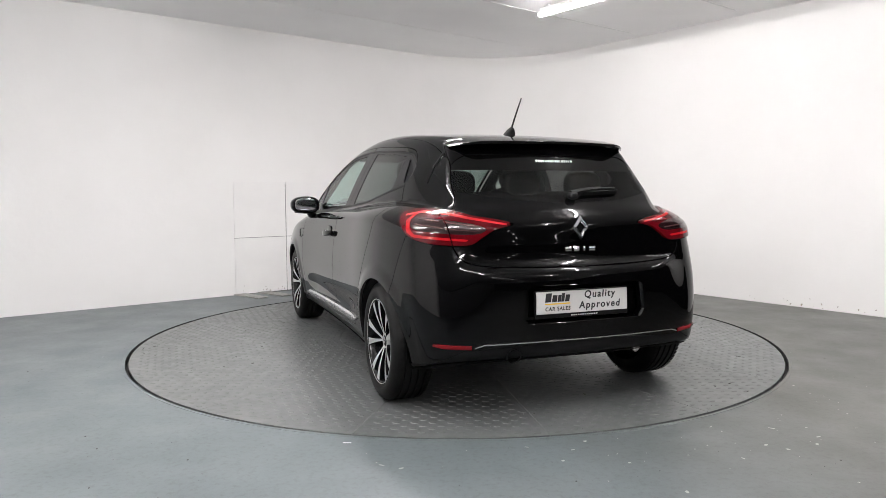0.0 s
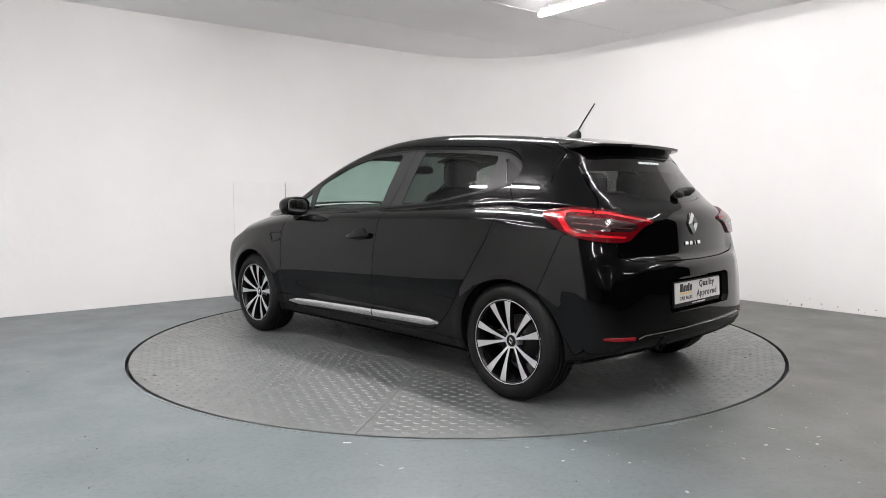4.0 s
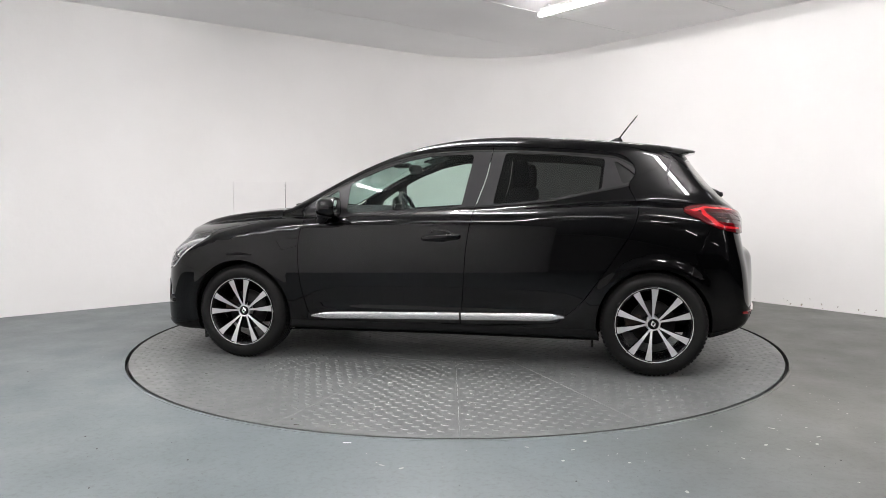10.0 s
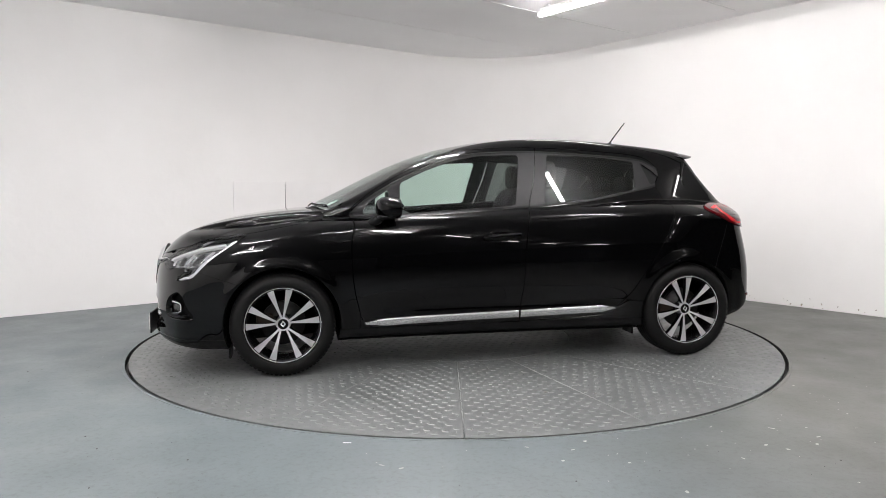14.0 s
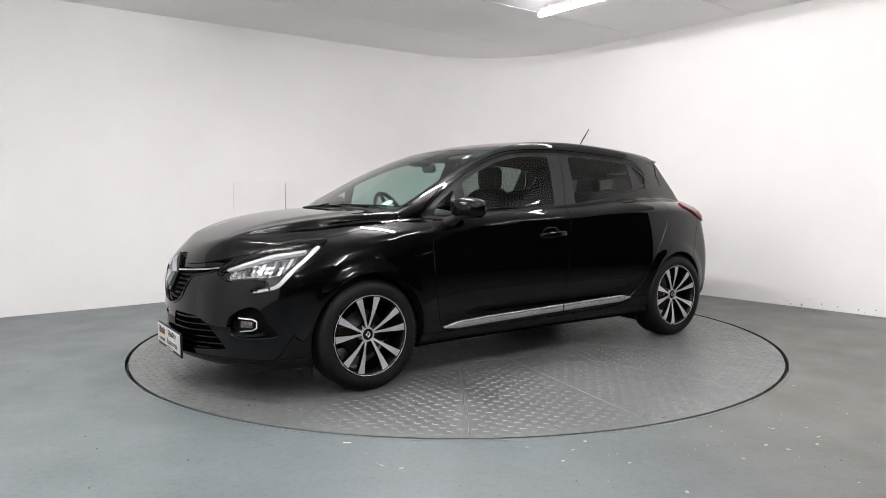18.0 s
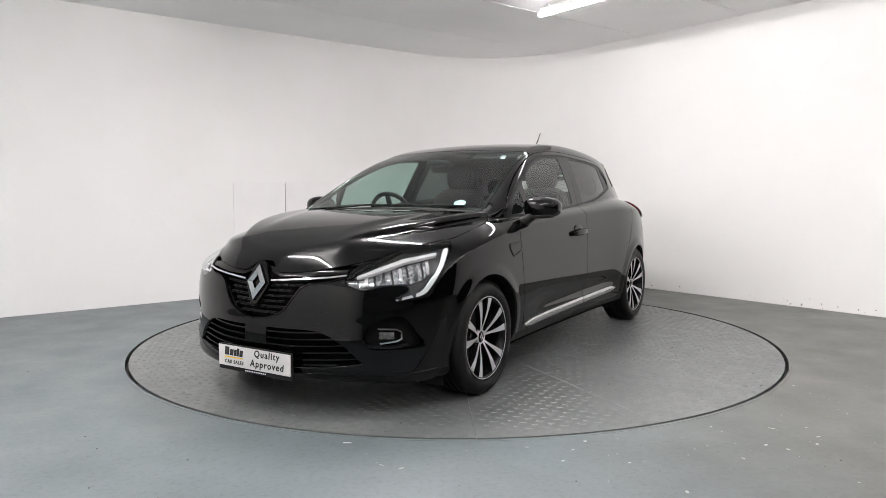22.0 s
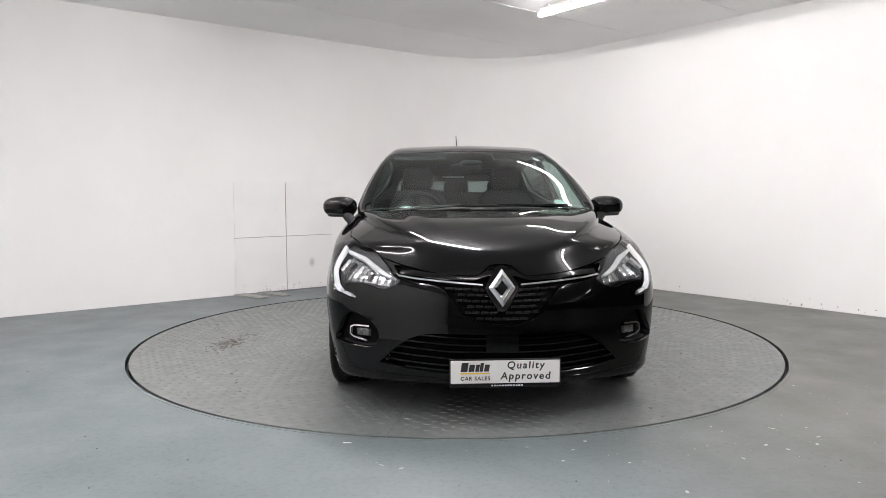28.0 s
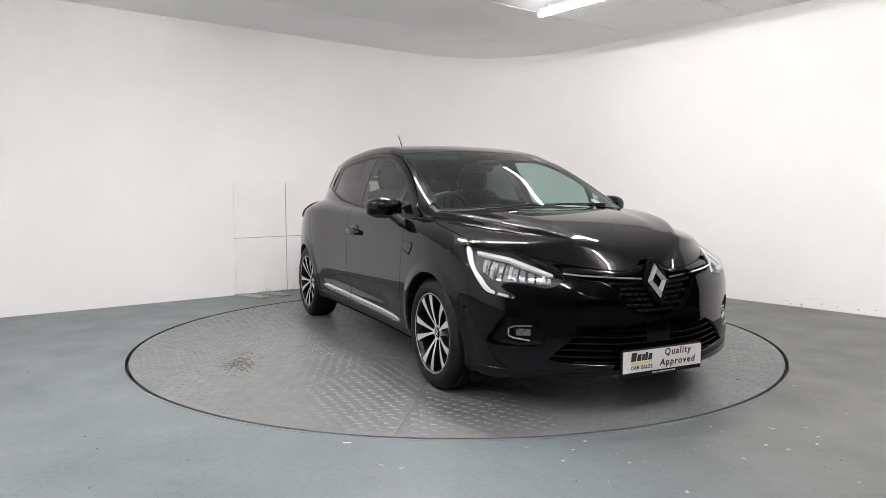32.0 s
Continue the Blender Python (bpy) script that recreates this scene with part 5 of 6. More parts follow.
def build_door_trim(door, name, flip):
    s = -1 if flip else 1
    mir = Matrix.Diagonal((1, s, 1, 1))
    if name == "front_door":
        ends, hx = [(0.812, 0.296), (0.5, 0.306), (0.0, 0.316), (-0.144, 0.319)], -0.035
        tp = lambda u: 0.25 + 0.75 * min(1, u * 9)
    else:
        ends, hx = [(-0.158, 0.319), (-0.4, 0.325), (-0.65, 0.331), (-0.782, 0.336)], None
        tp = lambda u: 0.25 + 0.75 * min(1, (1 - u) * 7)
    cp("side_strip", rail("side_strip", ends, "left", 0.044, 0.010, BRUSHED, 0.001, 30, flip, tp), parent=door, label="bright satin silver side strip")
    if hx is None:
        for k, w in enumerate((0.022, 0.018, 0.008, 0.022)):
            x = -0.60 - 0.030 * k
            cp("badge_bar", rail("badge_bar", [(x, 0.331), (x - w, 0.332)], "left", 0.012, 0.0115, CHROME, 0.001, 3, flip), parent=door)
        # hidden handle in the corner of the frame
        return
    zh = 0.802
    p, n = on_skin([(hx, zh)], "left")
    base = Matrix.Translation((hx, float(p[0, 1]) * s, zh))
    bowl = super_egg("handle_bowl", (0.15, 0.012, 0.092), 0.85, GLOSS)
    cp("handle_bowl", bowl, parent=door, m=Matrix.Translation((hx + 0.005, (float(p[0, 1]) - 0.001) * s, zh + 0.004)))

    def bend(q):
        return Vector((q.x, q.y - 0.9 * q.x * q.x, q.z + 0.06 * -q.x))
    grip = super_egg("door_handle", (0.240, 0.030, 0.038), 0.55, PAINT, warp=bend)
    cp("door_handle", grip, parent=door, m=mir @ Matrix.Translation((hx, float(p[0, 1]) + 0.028, zh)), label="gloss black pull handle")
    # outside mirror
    def shape(q):
        x = q.x - 0.14 * max(0, q.y) - 0.02 * (1 if q.y > 0 else 0) * q.y
        return Vector((max(x, -0.052 - 0.10 * q.y), q.y, q.z * (1 - 0.9 * max(0, q.y))))
    root = cp("door_mirror", super_egg("door_mirror", (0.165, 0.222, 0.135), 0.76, PAINT, nu=40, nv=22, warp=shape), m=Matrix.Translation((0.665, 0.880 * s, 0.983)) @ mir, label="gloss black door mirror")
    cp("mirror_band", super_egg("mirror_band", (0.118, 0.17, 0.030), 0.6, SATIN), parent=root, m=Matrix.Translation((0.012, -0.006, -0.050)))
    cp("mirror_glass", super_egg("mirror_glass", (0.004, 0.165, 0.092), 0.6, MIRROR), parent=root, m=Matrix.Translation((-0.052, 0.0, 0.002)) @ Matrix.Rotation(radians(5.7), 4, "Z"), label="mirror glass")
    arm = tube_mesh("mirror_arm", [(0.775, 0.765, 0.872), (0.755, 0.797, 0.893), (0.72, 0.828, 0.922), (0.69, 0.852, 0.955)], 0.034, SATIN, 10, 0.8)
    cp("mirror_arm", arm, parent=door, m=mir)


def spoiler_mesh():
    """A thin wing that carries the roof line on over the rear window."""
    verts, faces = [], []
    ny, prof = 41, 10
    for i in range(ny):
        y = -0.515 + 1.03 * i / (ny - 1)
        end = max(0.0, (abs(y) - 0.38) / 0.135)
        x0, x1 = -1.36, -1.588 + 0.22 * y * y + 0.09 * end ** 2
        drop = 0.034 * end ** 2

        def zt(x):
            return float(top_z(np.array([x]), np.array([y]))[0]) - drop
        for k in range(6):
            x = x0 + (x1 - x0) * k / 5
            verts.append((x, y, zt(x) + 0.0015 - 0.004 * (k / 5) ** 2))
        thin = 1 - 0.85 * min(1.0, end) ** 2
        verts += [(x1 - 0.005, y, zt(x1) - 0.004), (x1 - 0.001, y, zt(x1) - 0.005 - 0.012 * thin), (x1 + 0.05, y, zt(x1) - 0.006 - 0.024 * thin), (x1 + 0.13, y, zt(x1 + 0.13) - 0.008 - 0.042 * thin)]
    for i in range(ny - 1):
        for k in range(prof - 1):
            faces.append((i * prof + k, i * prof + k + 1, (i + 1) * prof + k + 1, (i + 1) * prof + k))
    faces += [tuple(range(prof)), tuple((ny - 1) * prof + k for k in range(prof))[::-1]]
    me = mesh_of("roof_spoiler", verts, faces, PAINT)
    bm = bmesh.new()
    bm.from_mesh(me)
    bmesh.ops.recalc_face_normals(bm, faces=bm.faces)
    bm.to_mesh(me)
    bm.free()
    me.shade_smooth()
    me.set_sharp_from_angle(angle=radians(50))
    return me


def build_rear_trim(tg, rear, sp):
    """Spoiler, wiper, chrome line, reflectors and tail pipe."""
    for s in (1, -1):
        fin = [(0.530, 1.275), (0.575, 1.20), (0.610, 1.12)]
        cp("spoiler_fin", rail("spoiler_fin", fin, "rear", 0.028, 0.004, GLOSS, 0.0, 18, s < 0, lambda u: 1 - 0.85 * u), parent=sp)
    cp("brake_light", box_bm(0.012, 0.24, 0.010, 0.003, (-1.550, 0, 1.272)), RED_DARK, sp, "red high brake light")
    # words on the rear window, as bars
    for k, w in enumerate((0.012, 0.012, 0.010, 0.008, 0.010, 0.012, 0.012, 0.008, 0.012, 0.012, 0.006, 0.010, 0.010, 0.005, 0.004, 0.010)):
        y = 0.102 - 0.0135 * k
        cp("lettering_bar", rail("lettering_bar", [(y, 1.232), (y - w * 0.8, 1.232)], "rear", 0.013, 0.001, WHITE_INK, 0.0, 3), parent=tg)
    # rear wiper
    w = cp("rear_wiper", rail("rear_wiper", [(0.0, 1.054), (-0.07, 1.066), (-0.17, 1.075), (-0.28, 1.074)], "rear", 0.022, 0.026, SATIN, 0.004, 14, False, lambda u: 1.25 - 0.75 * u), label="black rear wiper")
    cp("wiper_pivot", super_egg("wiper_pivot", (0.045, 0.05, 0.036), 0.7, SATIN), parent=w, m=Matrix.Translation((-1.775, -0.005, 1.056)))
    cp("wiper_blade", rail("wiper_blade", [(0.01, 1.056), (-0.10, 1.062), (-0.30, 1.070)], "rear", 0.009, 0.018, MATT, 0.002, 14), parent=w)
    # bumper trims
    cp("chrome_line", rail("chrome_line", [(-0.56, 0.366), (-0.52, 0.378), (-0.3, 0.382), (0.0, 0.384), (0.3, 0.382), (0.52, 0.378), (0.56, 0.366)], "rear", 0.006, 0.008, CHROME, 0.001, 50), parent=rear, label="thin chrome line")
    for s in (False, True):
        cp("reflector", rail("reflector", [(0.735, 0.376), (0.66, 0.370), (0.575, 0.366)], "rear", 0.019, 0.006, REFLEX, 0.0, 12, s, lambda u: 0.5 + 0.5 * min(1, u * 5)), parent=rear, label="red corner reflector")
    v, f = lathe([(0.033, 0.0), (0.036, 0.004), (0.036, -0.14), (0.031, -0.14), (0.031, 0.0)], 28, "Z")
    pipe = mesh_of("tail_pipe", v, f, ALLOY_DARK, True)
    cp("tail_pipe", pipe, m=Matrix.Translation((-1.902, 0.375, 0.318)) @ Euler((0, radians(-104), 0)).to_matrix().to_4x4(), label="dark steel tail pipe")
    # antenna
    a = cp("antenna", super_egg("antenna", (0.105, 0.050, 0.076), 0.8, MATT, (-1.085, 0, 1.408), warp=lambda q: Vector((q.x * (1 - 11 * max(0, q.z)) - 0.7 * max(0, q.z), q.y * (1 - 11 * max(0, q.z)), q.z))), label="black roof antenna")
    cp("antenna_rod", tube_mesh("antenna_rod", [(-1.10, 0, 1.420), (-1.15, 0, 1.489), (-1.20, 0, 1.553), (-1.232, 0, 1.594)], 0.0055, MATT, 8, 0.6), parent=a)


def diamond_ring(name, h, w, inner, depth, mat):
    """A lozenge-shaped ring with sloping faces."""
    o = [(0, h / 2), (w / 2, 0), (0, -h / 2), (-w / 2, 0)]
    i = [(x * inner, y * inner * 0.92) for x, y in o]
    m = [((a[0] + b[0]) / 2, (a[1] + b[1]) / 2) for a, b in zip(o, i)]
    verts = [(*p, 0.0) for p in o] + [(*p, depth) for p in m] + [(*p, 0.0) for p in i] + [(*p, -depth) for p in o]
    faces = []
    for k in range(4):
        q = (k + 1) % 4
        faces += [(k, q, 4 + q, 4 + k)[::-1], (4 + k, 4 + q, 8 + q, 8 + k)[::-1], (12 + k, 12 + q, q, k)[::-1]]
    me = mesh_of(name, verts, faces, mat)
    bm = bmesh.new()
    bm.from_mesh(me)
    bmesh.ops.recalc_face_normals(bm, faces=bm.faces)
    bm.to_mesh(me)
    bm.free()
    return me


def build_logo(front, tg):
    tilt = Matrix.Rotation(radians(-17), 4, "Y")
    b = cp("front_badge", diamond_ring("front_badge", 0.178, 0.125, 0.42, 0.016, CHROME), m=Matrix.Translation((2.105, 0, 0.637)) @ tilt @ FRONT, label="chrome lozenge-shaped badge")
    back = [(0, 0.112), (0.03, 0.10), (0.082, 0.0), (0.02, -0.108), (0, -0.112), (-0.02, -0.108), (-0.082, 0.0), (-0.03, 0.10)]
    cp("badge_base", prism_mesh("badge_base", back, 0.02, GLOSS, 0.004), parent=b, m=Matrix.Translation((0, 0, -0.030)))
    p, n = on_skin([(0.0, 0.905)], "rear")
    r = cp("rear_badge", diamond_ring("rear_badge", 0.118, 0.084, 0.52, 0.014, CHROME), m=Matrix.Translation((float(p[0, 0]) - 0.004, 0, 0.905)) @ Matrix.Rotation(radians(8), 4, "Y") @ REAR, label="chrome lozenge-shaped badge")
    # the model badge, as plain chrome bars
    for k, y in enumerate((0.072, 0.027, -0.016, -0.060)):
        w = (0.032, 0.028, 0.009, 0.032)[k]
        cp("badge_bar", rail("badge_bar", [(y + w / 2, 0.802), (y - w / 2, 0.802)], "rear", 0.022 if k in (1, 2) else 0.020, 0.004, CHROME, 0.001, 4), parent=tg)
    build_plates(front)


def build_plates(front):
    """Advertising plates on the bumpers; the trade name is left as plain bars."""
    w, h = 0.50, 0.105
    for nm, m in (("front_plate", Matrix.Translation((2.137, 0.010, 0.256)) @ FRONT), ("rear_plate", Matrix.Translation((-1.899, 0.014, 0.556)) @ Matrix.Rotation(radians(3), 4, "Y") @ REAR)):
        pl = cp(nm, box_bm(w, h, 0.006, 0.002, (0, 0, 0.006)), WHITE_PLATE, label="white advertising plate with black print")
        pl.matrix_basis = OFFSET @ m
        part("plate_holder", box_bm(w + 0.012, h + 0.028, 0.012, 0.003, (0, -0.008, -0.003)), SATIN, pl, "black plate holder")
        zt = 0.0095
        # trade name: five slanting black bars, a yellow line below
        for k, (bw, bh) in enumerate(((0.031, 0.042), (0.025, 0.032), (0.017, 0.032), (0.016, 0.040), (0.023, 0.032))):
            x = -0.205 + (0, 0.036, 0.066, 0.086, 0.106)[k]
            sl = 0.006
            me = prism_mesh("name_bar", [(0, 0), (bw, 0), (bw + sl, bh), (sl, bh)], 0.0008, INK)
            part("name_bar", me, None, pl, m=Matrix.Translation((x, 0.003, zt - 0.0005)))
        part("yellow_line", box_bm(0.135, 0.006, 0.0012, 0.0, (-0.139, -0.006, zt)), YELLOW, pl, "yellow line")
        part("small_print", text_mesh("small_print", "CAR SALES", 0.025, INK, heavy=0.0006, lean=0.05), None, pl, m=Matrix.Translation((-0.138, -0.030, zt)))
        part("slogan", text_mesh("slogan", "Quality", 0.0475, INK, heavy=0.0011, lean=0.12), None, pl, m=Matrix.Translation((0.092, 0.030, zt)))
        part("slogan", text_mesh("slogan", "Approved", 0.0475, INK, heavy=0.0011, lean=0.12), None, pl, m=Matrix.Translation((0.092, -0.020, zt)))
        for k in range(12):
            part("address_bar", box_bm(0.008, 0.006, 0.001, 0.0, (-0.060 + 0.0125 * k, -0.0640, 0.0046)), WHITE_INK, pl)


# ---------- wheels ----------
def build_wheels():
    r_t, r_rim = 0.306, 0.216
    w2 = 0.0975
    prof = [(r_rim + 0.004, -w2 + 0.012), (r_rim + 0.012, -w2 - 0.004), (0.245, -w2 - 0.010), (0.270, -w2 - 0.008), (0.288, -w2 + 0.004), (0.299, -w2 + 0.018)]
    for g in (-0.052, -0.018, 0.018, 0.052):
        prof += [(r_t - abs(g) * 0.03, g - 0.006), (r_t - 0.008, g - 0.004), (r_t - 0.008, g + 0.004), (r_t - abs(g) * 0.03, g + 0.006)]
    prof += [(0.299, w2 - 0.018), (0.288, w2 - 0.004), (0.270, w2 + 0.008), (0.245, w2 + 0.010), (r_rim + 0.012, w2 + 0.004), (r_rim + 0.004, w2 - 0.012)]
    v, f = lathe(prof, 72)
    tyre = mesh_of("tyre", v, f, RUBBER)
    tyre.shade_smooth()
    tyre.set_sharp_from_angle(angle=radians(35))
    # shoulder tread blocks: thin cuts across the edge, as raised ribs
    ribs = []
    for sgn in (1, -1):
        rv, rf = [], []
        for k in range(72):
            a = 2 * math.pi * (k + 0.5) / 72
            b = len(rv)
            for da in (-0.028, 0.028):
                ca, sa = math.cos(a + da), math.sin(a + da)
                for r, y in ((0.3065, sgn * 0.060), (0.3052, sgn * 0.076), (0.3005, sgn * 0.086), (0.290, sgn * 0.0965)):
                    rv.append((r * ca, y, r * sa))
            for q in range(3):
                rf.append((b + q, b + q + 1, b + 5 + q, b + 4 + q) if sgn < 0 else (b + 4 + q, b + 5 + q, b + q + 1, b + q))
        ribs.append(mesh_of("tread_blocks", rv, rf, RUBBER))
    rim_p = [(r_rim + 0.006, w2 - 0.004), (r_rim + 0.004, w2 + 0.002), (r_rim - 0.004, w2 + 0.001), (r_rim - 0.010, w2 - 0.006), (0.198, w2 - 0.03), (0.190, 0.0), (0.196, -w2 + 0.02), (r_rim + 0.005, -w2 + 0.004)]
    v, f = lathe(rim_p, 72)
    rim = mesh_of("wheel", v, f, ALLOY_DARK, True)
    v, f = lathe([(r_rim + 0.0055, w2 - 0.003), (r_rim + 0.0035, w2 + 0.0032), (r_rim + 0.0005, w2 + 0.0026), (r_rim - 0.0015, w2 - 0.002)], 72)
    lip = mesh_of("rim_lip", v, f, MACHINED, True)

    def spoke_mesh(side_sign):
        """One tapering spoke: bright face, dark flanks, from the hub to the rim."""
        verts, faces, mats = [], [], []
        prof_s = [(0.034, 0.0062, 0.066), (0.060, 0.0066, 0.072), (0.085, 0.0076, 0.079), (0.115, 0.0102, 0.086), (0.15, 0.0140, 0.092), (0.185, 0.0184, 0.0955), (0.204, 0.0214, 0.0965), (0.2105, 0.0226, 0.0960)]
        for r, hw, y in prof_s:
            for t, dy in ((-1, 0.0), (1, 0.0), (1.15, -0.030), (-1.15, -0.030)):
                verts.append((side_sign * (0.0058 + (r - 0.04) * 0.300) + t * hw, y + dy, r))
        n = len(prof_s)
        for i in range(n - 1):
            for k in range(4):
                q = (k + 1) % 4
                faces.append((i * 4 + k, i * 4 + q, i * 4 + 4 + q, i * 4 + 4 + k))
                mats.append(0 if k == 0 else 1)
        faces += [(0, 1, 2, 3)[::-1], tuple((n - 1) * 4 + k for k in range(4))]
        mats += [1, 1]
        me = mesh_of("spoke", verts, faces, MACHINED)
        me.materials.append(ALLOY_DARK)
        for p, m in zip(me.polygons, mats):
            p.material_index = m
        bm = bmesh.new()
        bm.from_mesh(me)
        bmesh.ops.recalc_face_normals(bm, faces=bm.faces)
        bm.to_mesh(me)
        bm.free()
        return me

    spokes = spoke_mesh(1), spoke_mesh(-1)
    v, f = lathe([(0.0005, 0.066), (0.024, 0.066), (0.0295, 0.064), (0.031, 0.058), (0.031, 0.03)], 28)
    cap = mesh_of("hub_cap", v, f, GLOSS, True)
    v, f = lathe([(0.031, 0.062), (0.034, 0.0665), (0.038, 0.066), (0.041, 0.056), (0.046, 0.02)], 32)
    boss = mesh_of("hub", v, f, MACHINED, True)
    v, f = lathe([(0.0005, 0.046), (0.006, 0.046), (0.010, 0.052), (0.0115, 0.052), (0.0115, 0.030)], 12)
    bolt = mesh_of("wheel_bolt", v, f, ALLOY_DARK, True)
    v, f = lathe([(0.055, 0.020), (0.060, 0.012), (0.085, 0.012), (0.088, 0.004), (0.130, 0.004), (0.130, -0.014), (0.07, -0.014)], 48)
    disc = mesh_of("brake_disc", v, f, STEEL, True)
    badge = diamond_ring("cap_badge", 0.044, 0.032, 0.42, 0.003, CHROME)
    flat = Matrix(((1, 0, 0, 0), (0, 0, -1, 0), (0, 1, 0, 0), (0, 0, 0, 1)))
    back = Matrix(((-1, 0, 0, 0), (0, 0, 1, 0), (0, 1, 0, 0), (0, 0, 0, 1)))
    for x, side, turn in ((WHEEL_X, 1, 4), (-WHEEL_X, 1, 14), (WHEEL_X, -1, 20), (-WHEEL_X, -1, 31)):
        m = Matrix.Translation((x, 0.752 * side, r_t)) @ (Matrix() if side > 0 else Matrix.Rotation(math.pi, 4, "Z")) @ Matrix.Rotation(radians(turn), 4, "Y")
        wh = cp("wheel", rim, m=m, label="black alloy wheel with ten machined silver spokes")
        cp("tyre", tyre, parent=wh, label="black tyre")
        for rib in ribs:
            cp("tread", rib, parent=wh)["kind"] = "stuff"
        cp("rim_lip", lip, parent=wh, label="machined silver rim edge")
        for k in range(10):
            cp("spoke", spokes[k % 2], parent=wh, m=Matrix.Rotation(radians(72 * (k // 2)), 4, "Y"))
        cp("hub", boss, parent=wh)
        cp("hub_cap", cap, parent=wh)
        cp("cap_badge", badge, parent=wh, m=Matrix.Translation((0, 0.0665, 0)) @ back)
        for k in range(4):
            cp("wheel_bolt", bolt, parent=wh, m=Matrix.Rotation(radians(45 + 90 * k), 4, "Y") @ Matrix.Translation((0.056, 0.006, 0)))
        cp("brake_disc", disc, parent=wh)
        cal = box_bm(0.10, 0.05, 0.07, 0.012, (0.105, -0.005, 0.03))
        cp("brake_caliper", cal, RUST, parent=wh, label="brown brake caliper")
        # liner of the wheel house
        ra = 0.337 if x > 0 else 0.326
        lv, lf = [], []
        n = 28
        for i in range(n + 1):
            a = radians(-14 + 208 * i / n)
            for y in (0.862, 0.50):
                lv.append((ra * math.cos(a), y * side, ra * math.sin(a)))
        for i in range(n):
            lf.append((2 * i, 2 * i + 1, 2 * i + 3, 2 * i + 2))
        k = len(lv)
        lv.append((0, 0.50 * side, 0))
        lf += [(2 * i + 1, k, 2 * i + 3) for i in range(n)]
        lm = mesh_of("wheel_liner", lv, lf, LINER, True)
        # keep the outer rim of the liner inside the body
        for vert in lm.vertices:
            if abs(vert.co.y) > 0.6:
                px, pz = x + vert.co.x, 0.306 + vert.co.z
                vert.co.y = side * min(0.862, float(side_y(np.array([px]), np.array([pz]))[0]) - 0.012)
        cp("wheel_liner", lm, m=Matrix.Translation((x, 0, 0.306)), label="black wheel-house liner")
    # mud flaps ahead of and behind the wheels
    for x, z in ((1.60, 0.135), (-0.945, 0.175)):
        for s in (1, -1):
            cp("deflector", box_bm(0.012, 0.14, 0.06, 0.003), MATT, m=Matrix.Translation((x, 0.70 * s, z)), label="black plastic air deflector")


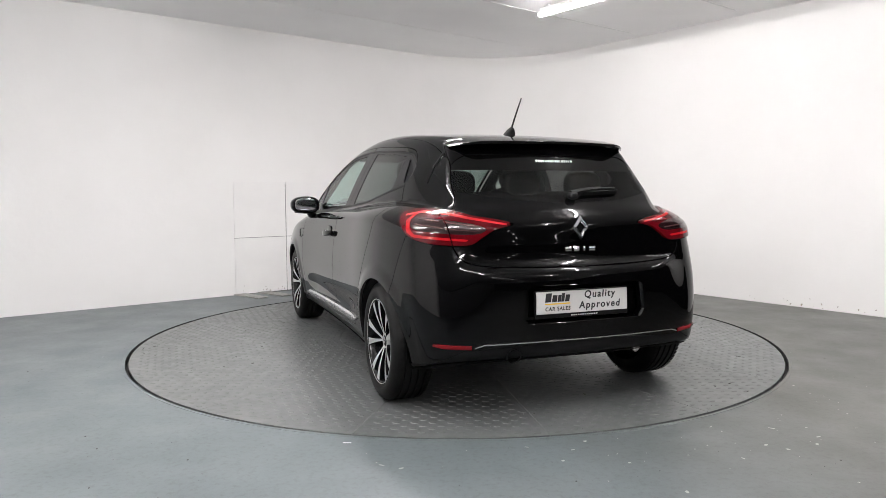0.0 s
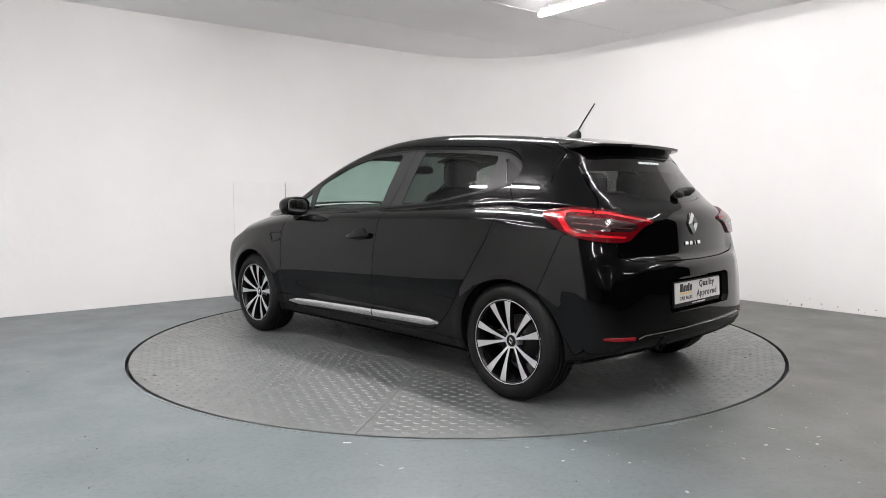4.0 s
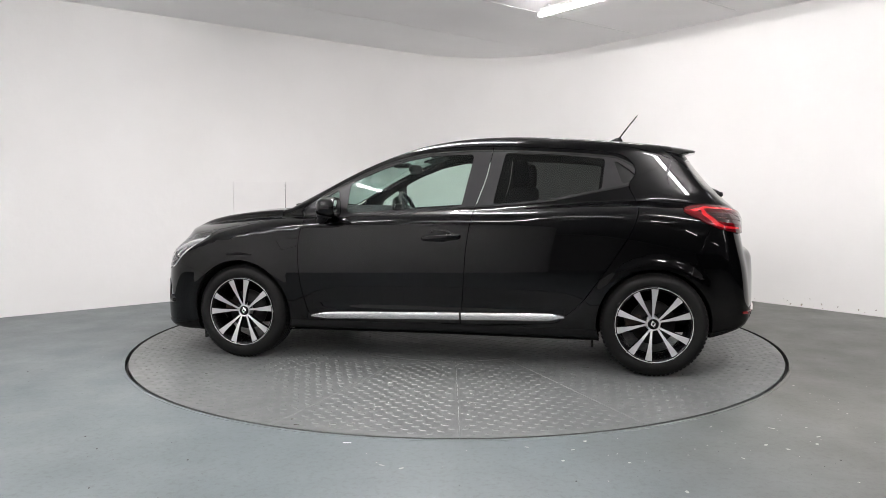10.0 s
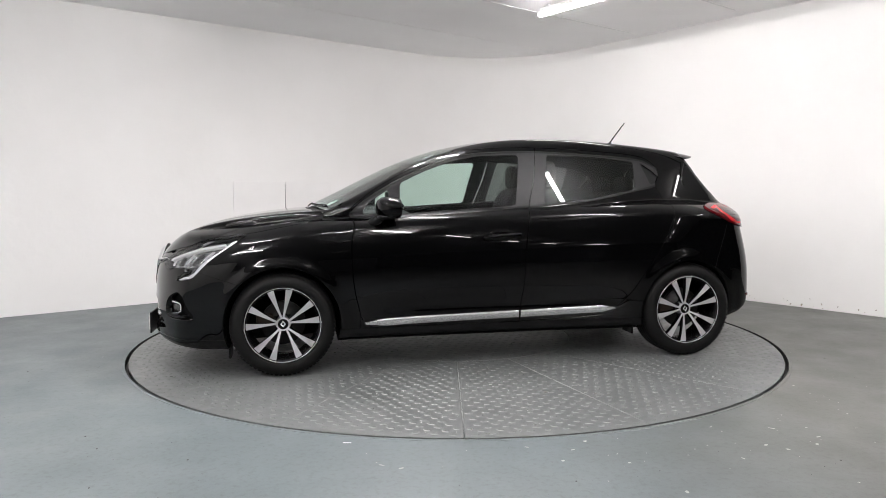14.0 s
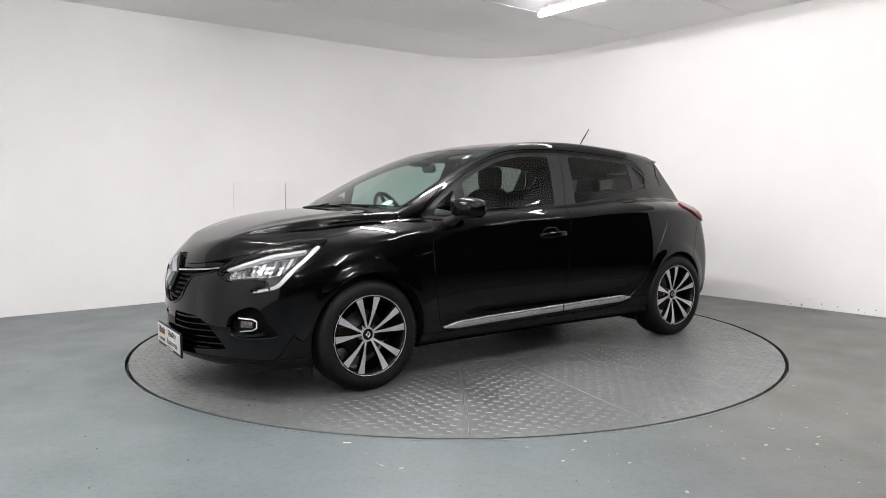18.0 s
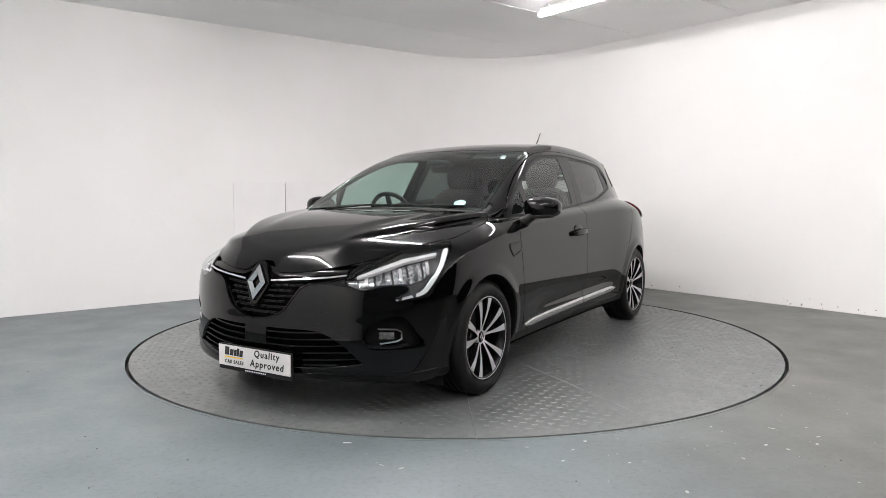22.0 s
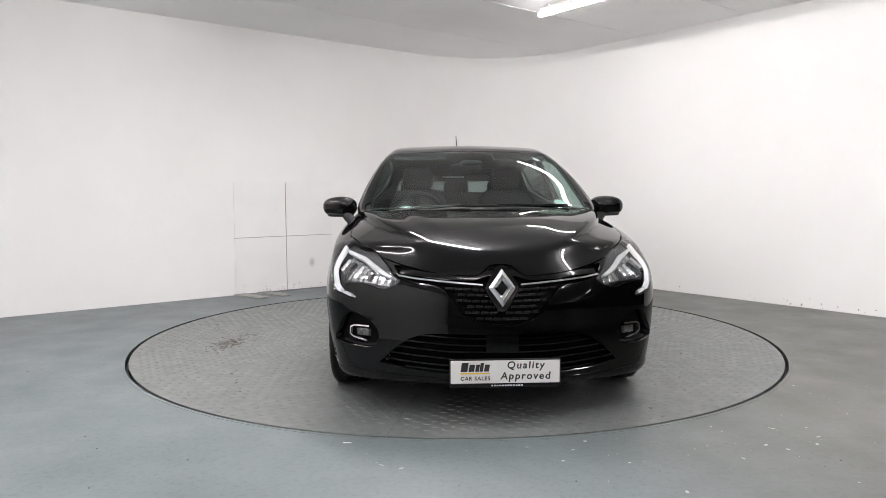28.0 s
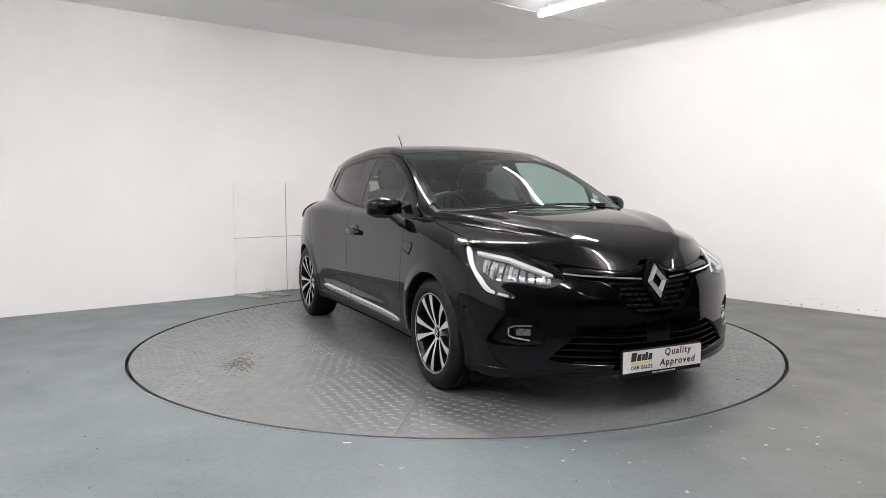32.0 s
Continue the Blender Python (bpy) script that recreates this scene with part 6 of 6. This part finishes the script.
# ---------- cabin ----------
def build_cabin():
    cp("cabin_floor", box_bm(2.5, 1.30, 0.05, 0.01, (-0.30, 0, 0.30)), CABIN)

    def dash_warp(q):
        return Vector((q.x - 0.25 * q.y * q.y, q.y, q.z))
    dash = cp("dashboard", super_egg("dashboard", (0.62, 1.34, 0.36), 0.45, DASH, (0.80, 0, 0.80), 40, 16, dash_warp))
    cp("centre_screen", box_bm(0.02, 0.17, 0.20, 0.006, (0, 0, 0)), GLOSS, parent=dash, m=pose(0.50, -0.02, 0.90, 0, -18, 0))
    cp("centre_console", box_bm(0.85, 0.22, 0.24, 0.03, (0.12, 0, 0.47)), DASH)
    # steering wheel, on the right
    sw = cp("steering_wheel", None or ring_mesh("steering_wheel", 0.178, 0.016, SATIN), m=pose(0.46, -0.37, 0.905, 0, -66, 0))
    cp("wheel_hub", super_egg("wheel_hub", (0.15, 0.16, 0.05), 0.7, SATIN), parent=sw)
    for a in (0, 180, 270):
        cp("wheel_spoke", box_bm(0.16, 0.04, 0.014, 0.004, (0.09, 0, -0.004)), SATIN, parent=sw, m=pose(0, 0, 0, 0, 0, a + 90))
    for y in (0.36, -0.36):
        st = cp("front_seat", super_egg("front_seat", (0.52, 0.52, 0.18), 0.5, CABIN, (-0.02, y, 0.50)), label="dark cloth front seat")

        def lean(q):
            return Vector((q.x - 0.28 * q.z - 0.03 * math.cos(q.y * 6), q.y * (1 - 0.25 * max(0, q.z)), q.z))
        cp("backrest", super_egg("backrest", (0.17, 0.50, 0.62), 0.5, CABIN, (-0.37, y, 0.80), warp=lean), parent=st)
        cp("headrest", super_egg("headrest", (0.10, 0.25, 0.19), 0.55, CABIN, (-0.475, y, 1.190)), parent=st)
        for d in (0.05, -0.05):
            cp("headrest_post", tube_mesh("headrest_post", [(-0.462, y + d, 1.05), (-0.475, y + d, 1.13)], 0.006, CHROME), parent=st)
    b = cp("rear_bench", super_egg("rear_bench", (0.50, 1.22, 0.16), 0.45, CABIN, (-0.86, 0, 0.53)), label="dark cloth rear bench")
    cp("backrest", super_egg("backrest", (0.15, 1.22, 0.56), 0.4, CABIN, (-1.13, 0, 0.80), warp=lambda q: Vector((q.x - 0.30 * q.z, q.y, q.z))), parent=b)
    for y in (0.40, 0.0, -0.40):
        cp("headrest", super_egg("headrest", (0.09, 0.23, 0.15), 0.6, CABIN, (-1.23, y, 1.115)), parent=b)
    cp("parcel_shelf", box_bm(0.42, 1.16, 0.02, 0.006, (-1.47, 0, 0.985)), DASH)
    m = cp("inside_mirror", super_egg("inside_mirror", (0.03, 0.22, 0.065), 0.6, SATIN), m=pose(0.335, -0.03, 1.245, 0, 8, -10))
    cp("mirror_stem", tube_mesh("mirror_stem", [(0.03, 0, 0.02), (0.08, 0.01, 0.055)], 0.012, SATIN), parent=m)
    cp("sensor_box", super_egg("sensor_box", (0.13, 0.15, 0.045), 0.7, SATIN, (0.43, 0, 1.275)), label="black camera housing behind the windscreen")
    for y in (0.39, -0.39):
        cp("sun_visor", box_bm(0.15, 0.36, 0.014, 0.005), DASH, m=pose(0.235, y * 0.9, 1.325, 0, 16, 0))
    # stickers and papers behind the windscreen
    v, f = lathe([(0.0005, 0.0), (0.036, 0.0)], 24, "Z")
    disc = mesh_of("tax_sticker", v, f, STICKER)
    p, n = on_skin([(0.985, 0.50)], "top")
    frame_on = Vector(n[0]).to_track_quat("Z", "Y").to_matrix().to_4x4()
    cp("windscreen_sticker", disc, m=Matrix.Translation(Vector(p[0]) - Vector(n[0]) * 0.006) @ frame_on, label="pale green round paper sticker")
    p, n = on_skin([(0.36, 0.46)], "top")
    frame_on = Vector(n[0]).to_track_quat("Z", "Y").to_matrix().to_4x4()
    cp("window_label", box_bm(0.03, 0.075, 0.001), PAPER, m=Matrix.Translation(Vector(p[0]) - Vector(n[0]) * 0.006) @ frame_on)
    # front wipers
    for pts in ([(1.105, 0.10), (1.075, 0.34), (1.02, 0.55)], [(1.125, -0.42), (1.118, -0.18), (1.100, 0.06)]):
        pp, nn = on_skin(densify([(a, abs(b)) for a, b in pts], 10), "top")
        q = [(float(a[0]), float(a[1]) * (1 if pts[0][1] > 0 or pts[1][1] > 0 else -1), float(a[2]) + 0.005) for a in pp]
        cp("front_wiper", tube_mesh("front_wiper", q, 0.0045, MATT, 6), label="black front wiper")


def ring_mesh(name, big, small, material, n=40, k=10):
    verts, faces = [], []
    for i in range(n):
        a = 2 * math.pi * i / n
        for j in range(k):
            b = 2 * math.pi * j / k
            r = big + small * math.cos(b)
            verts.append((r * math.cos(a), r * math.sin(a), small * math.sin(b)))
    for i in range(n):
        for j in range(k):
            faces.append((i * k + j, ((i + 1) % n) * k + j, ((i + 1) % n) * k + (j + 1) % k, i * k + (j + 1) % k))
    return mesh_of(name, verts, faces, material, True)

# ---------- build ----------
build_room()
build_battens()
build_wall_panels()
build_floor_marks()
table = build_turntable()
build_shell()
build_panels()
build_wheels()
build_cabin()


def motions():
    """The table turns slowly and evenly, and carries the car."""
    rows = [(t, pose(0, 0, 0, 0, 0, table_angle(t))) for t in range(0, 33, 2)]
    walk(table, [(t, pose(*TABLE_AT, 0, 0, 0, table_angle(t))) for t in range(0, 33, 2)])
    walk(car, rows)


motions()
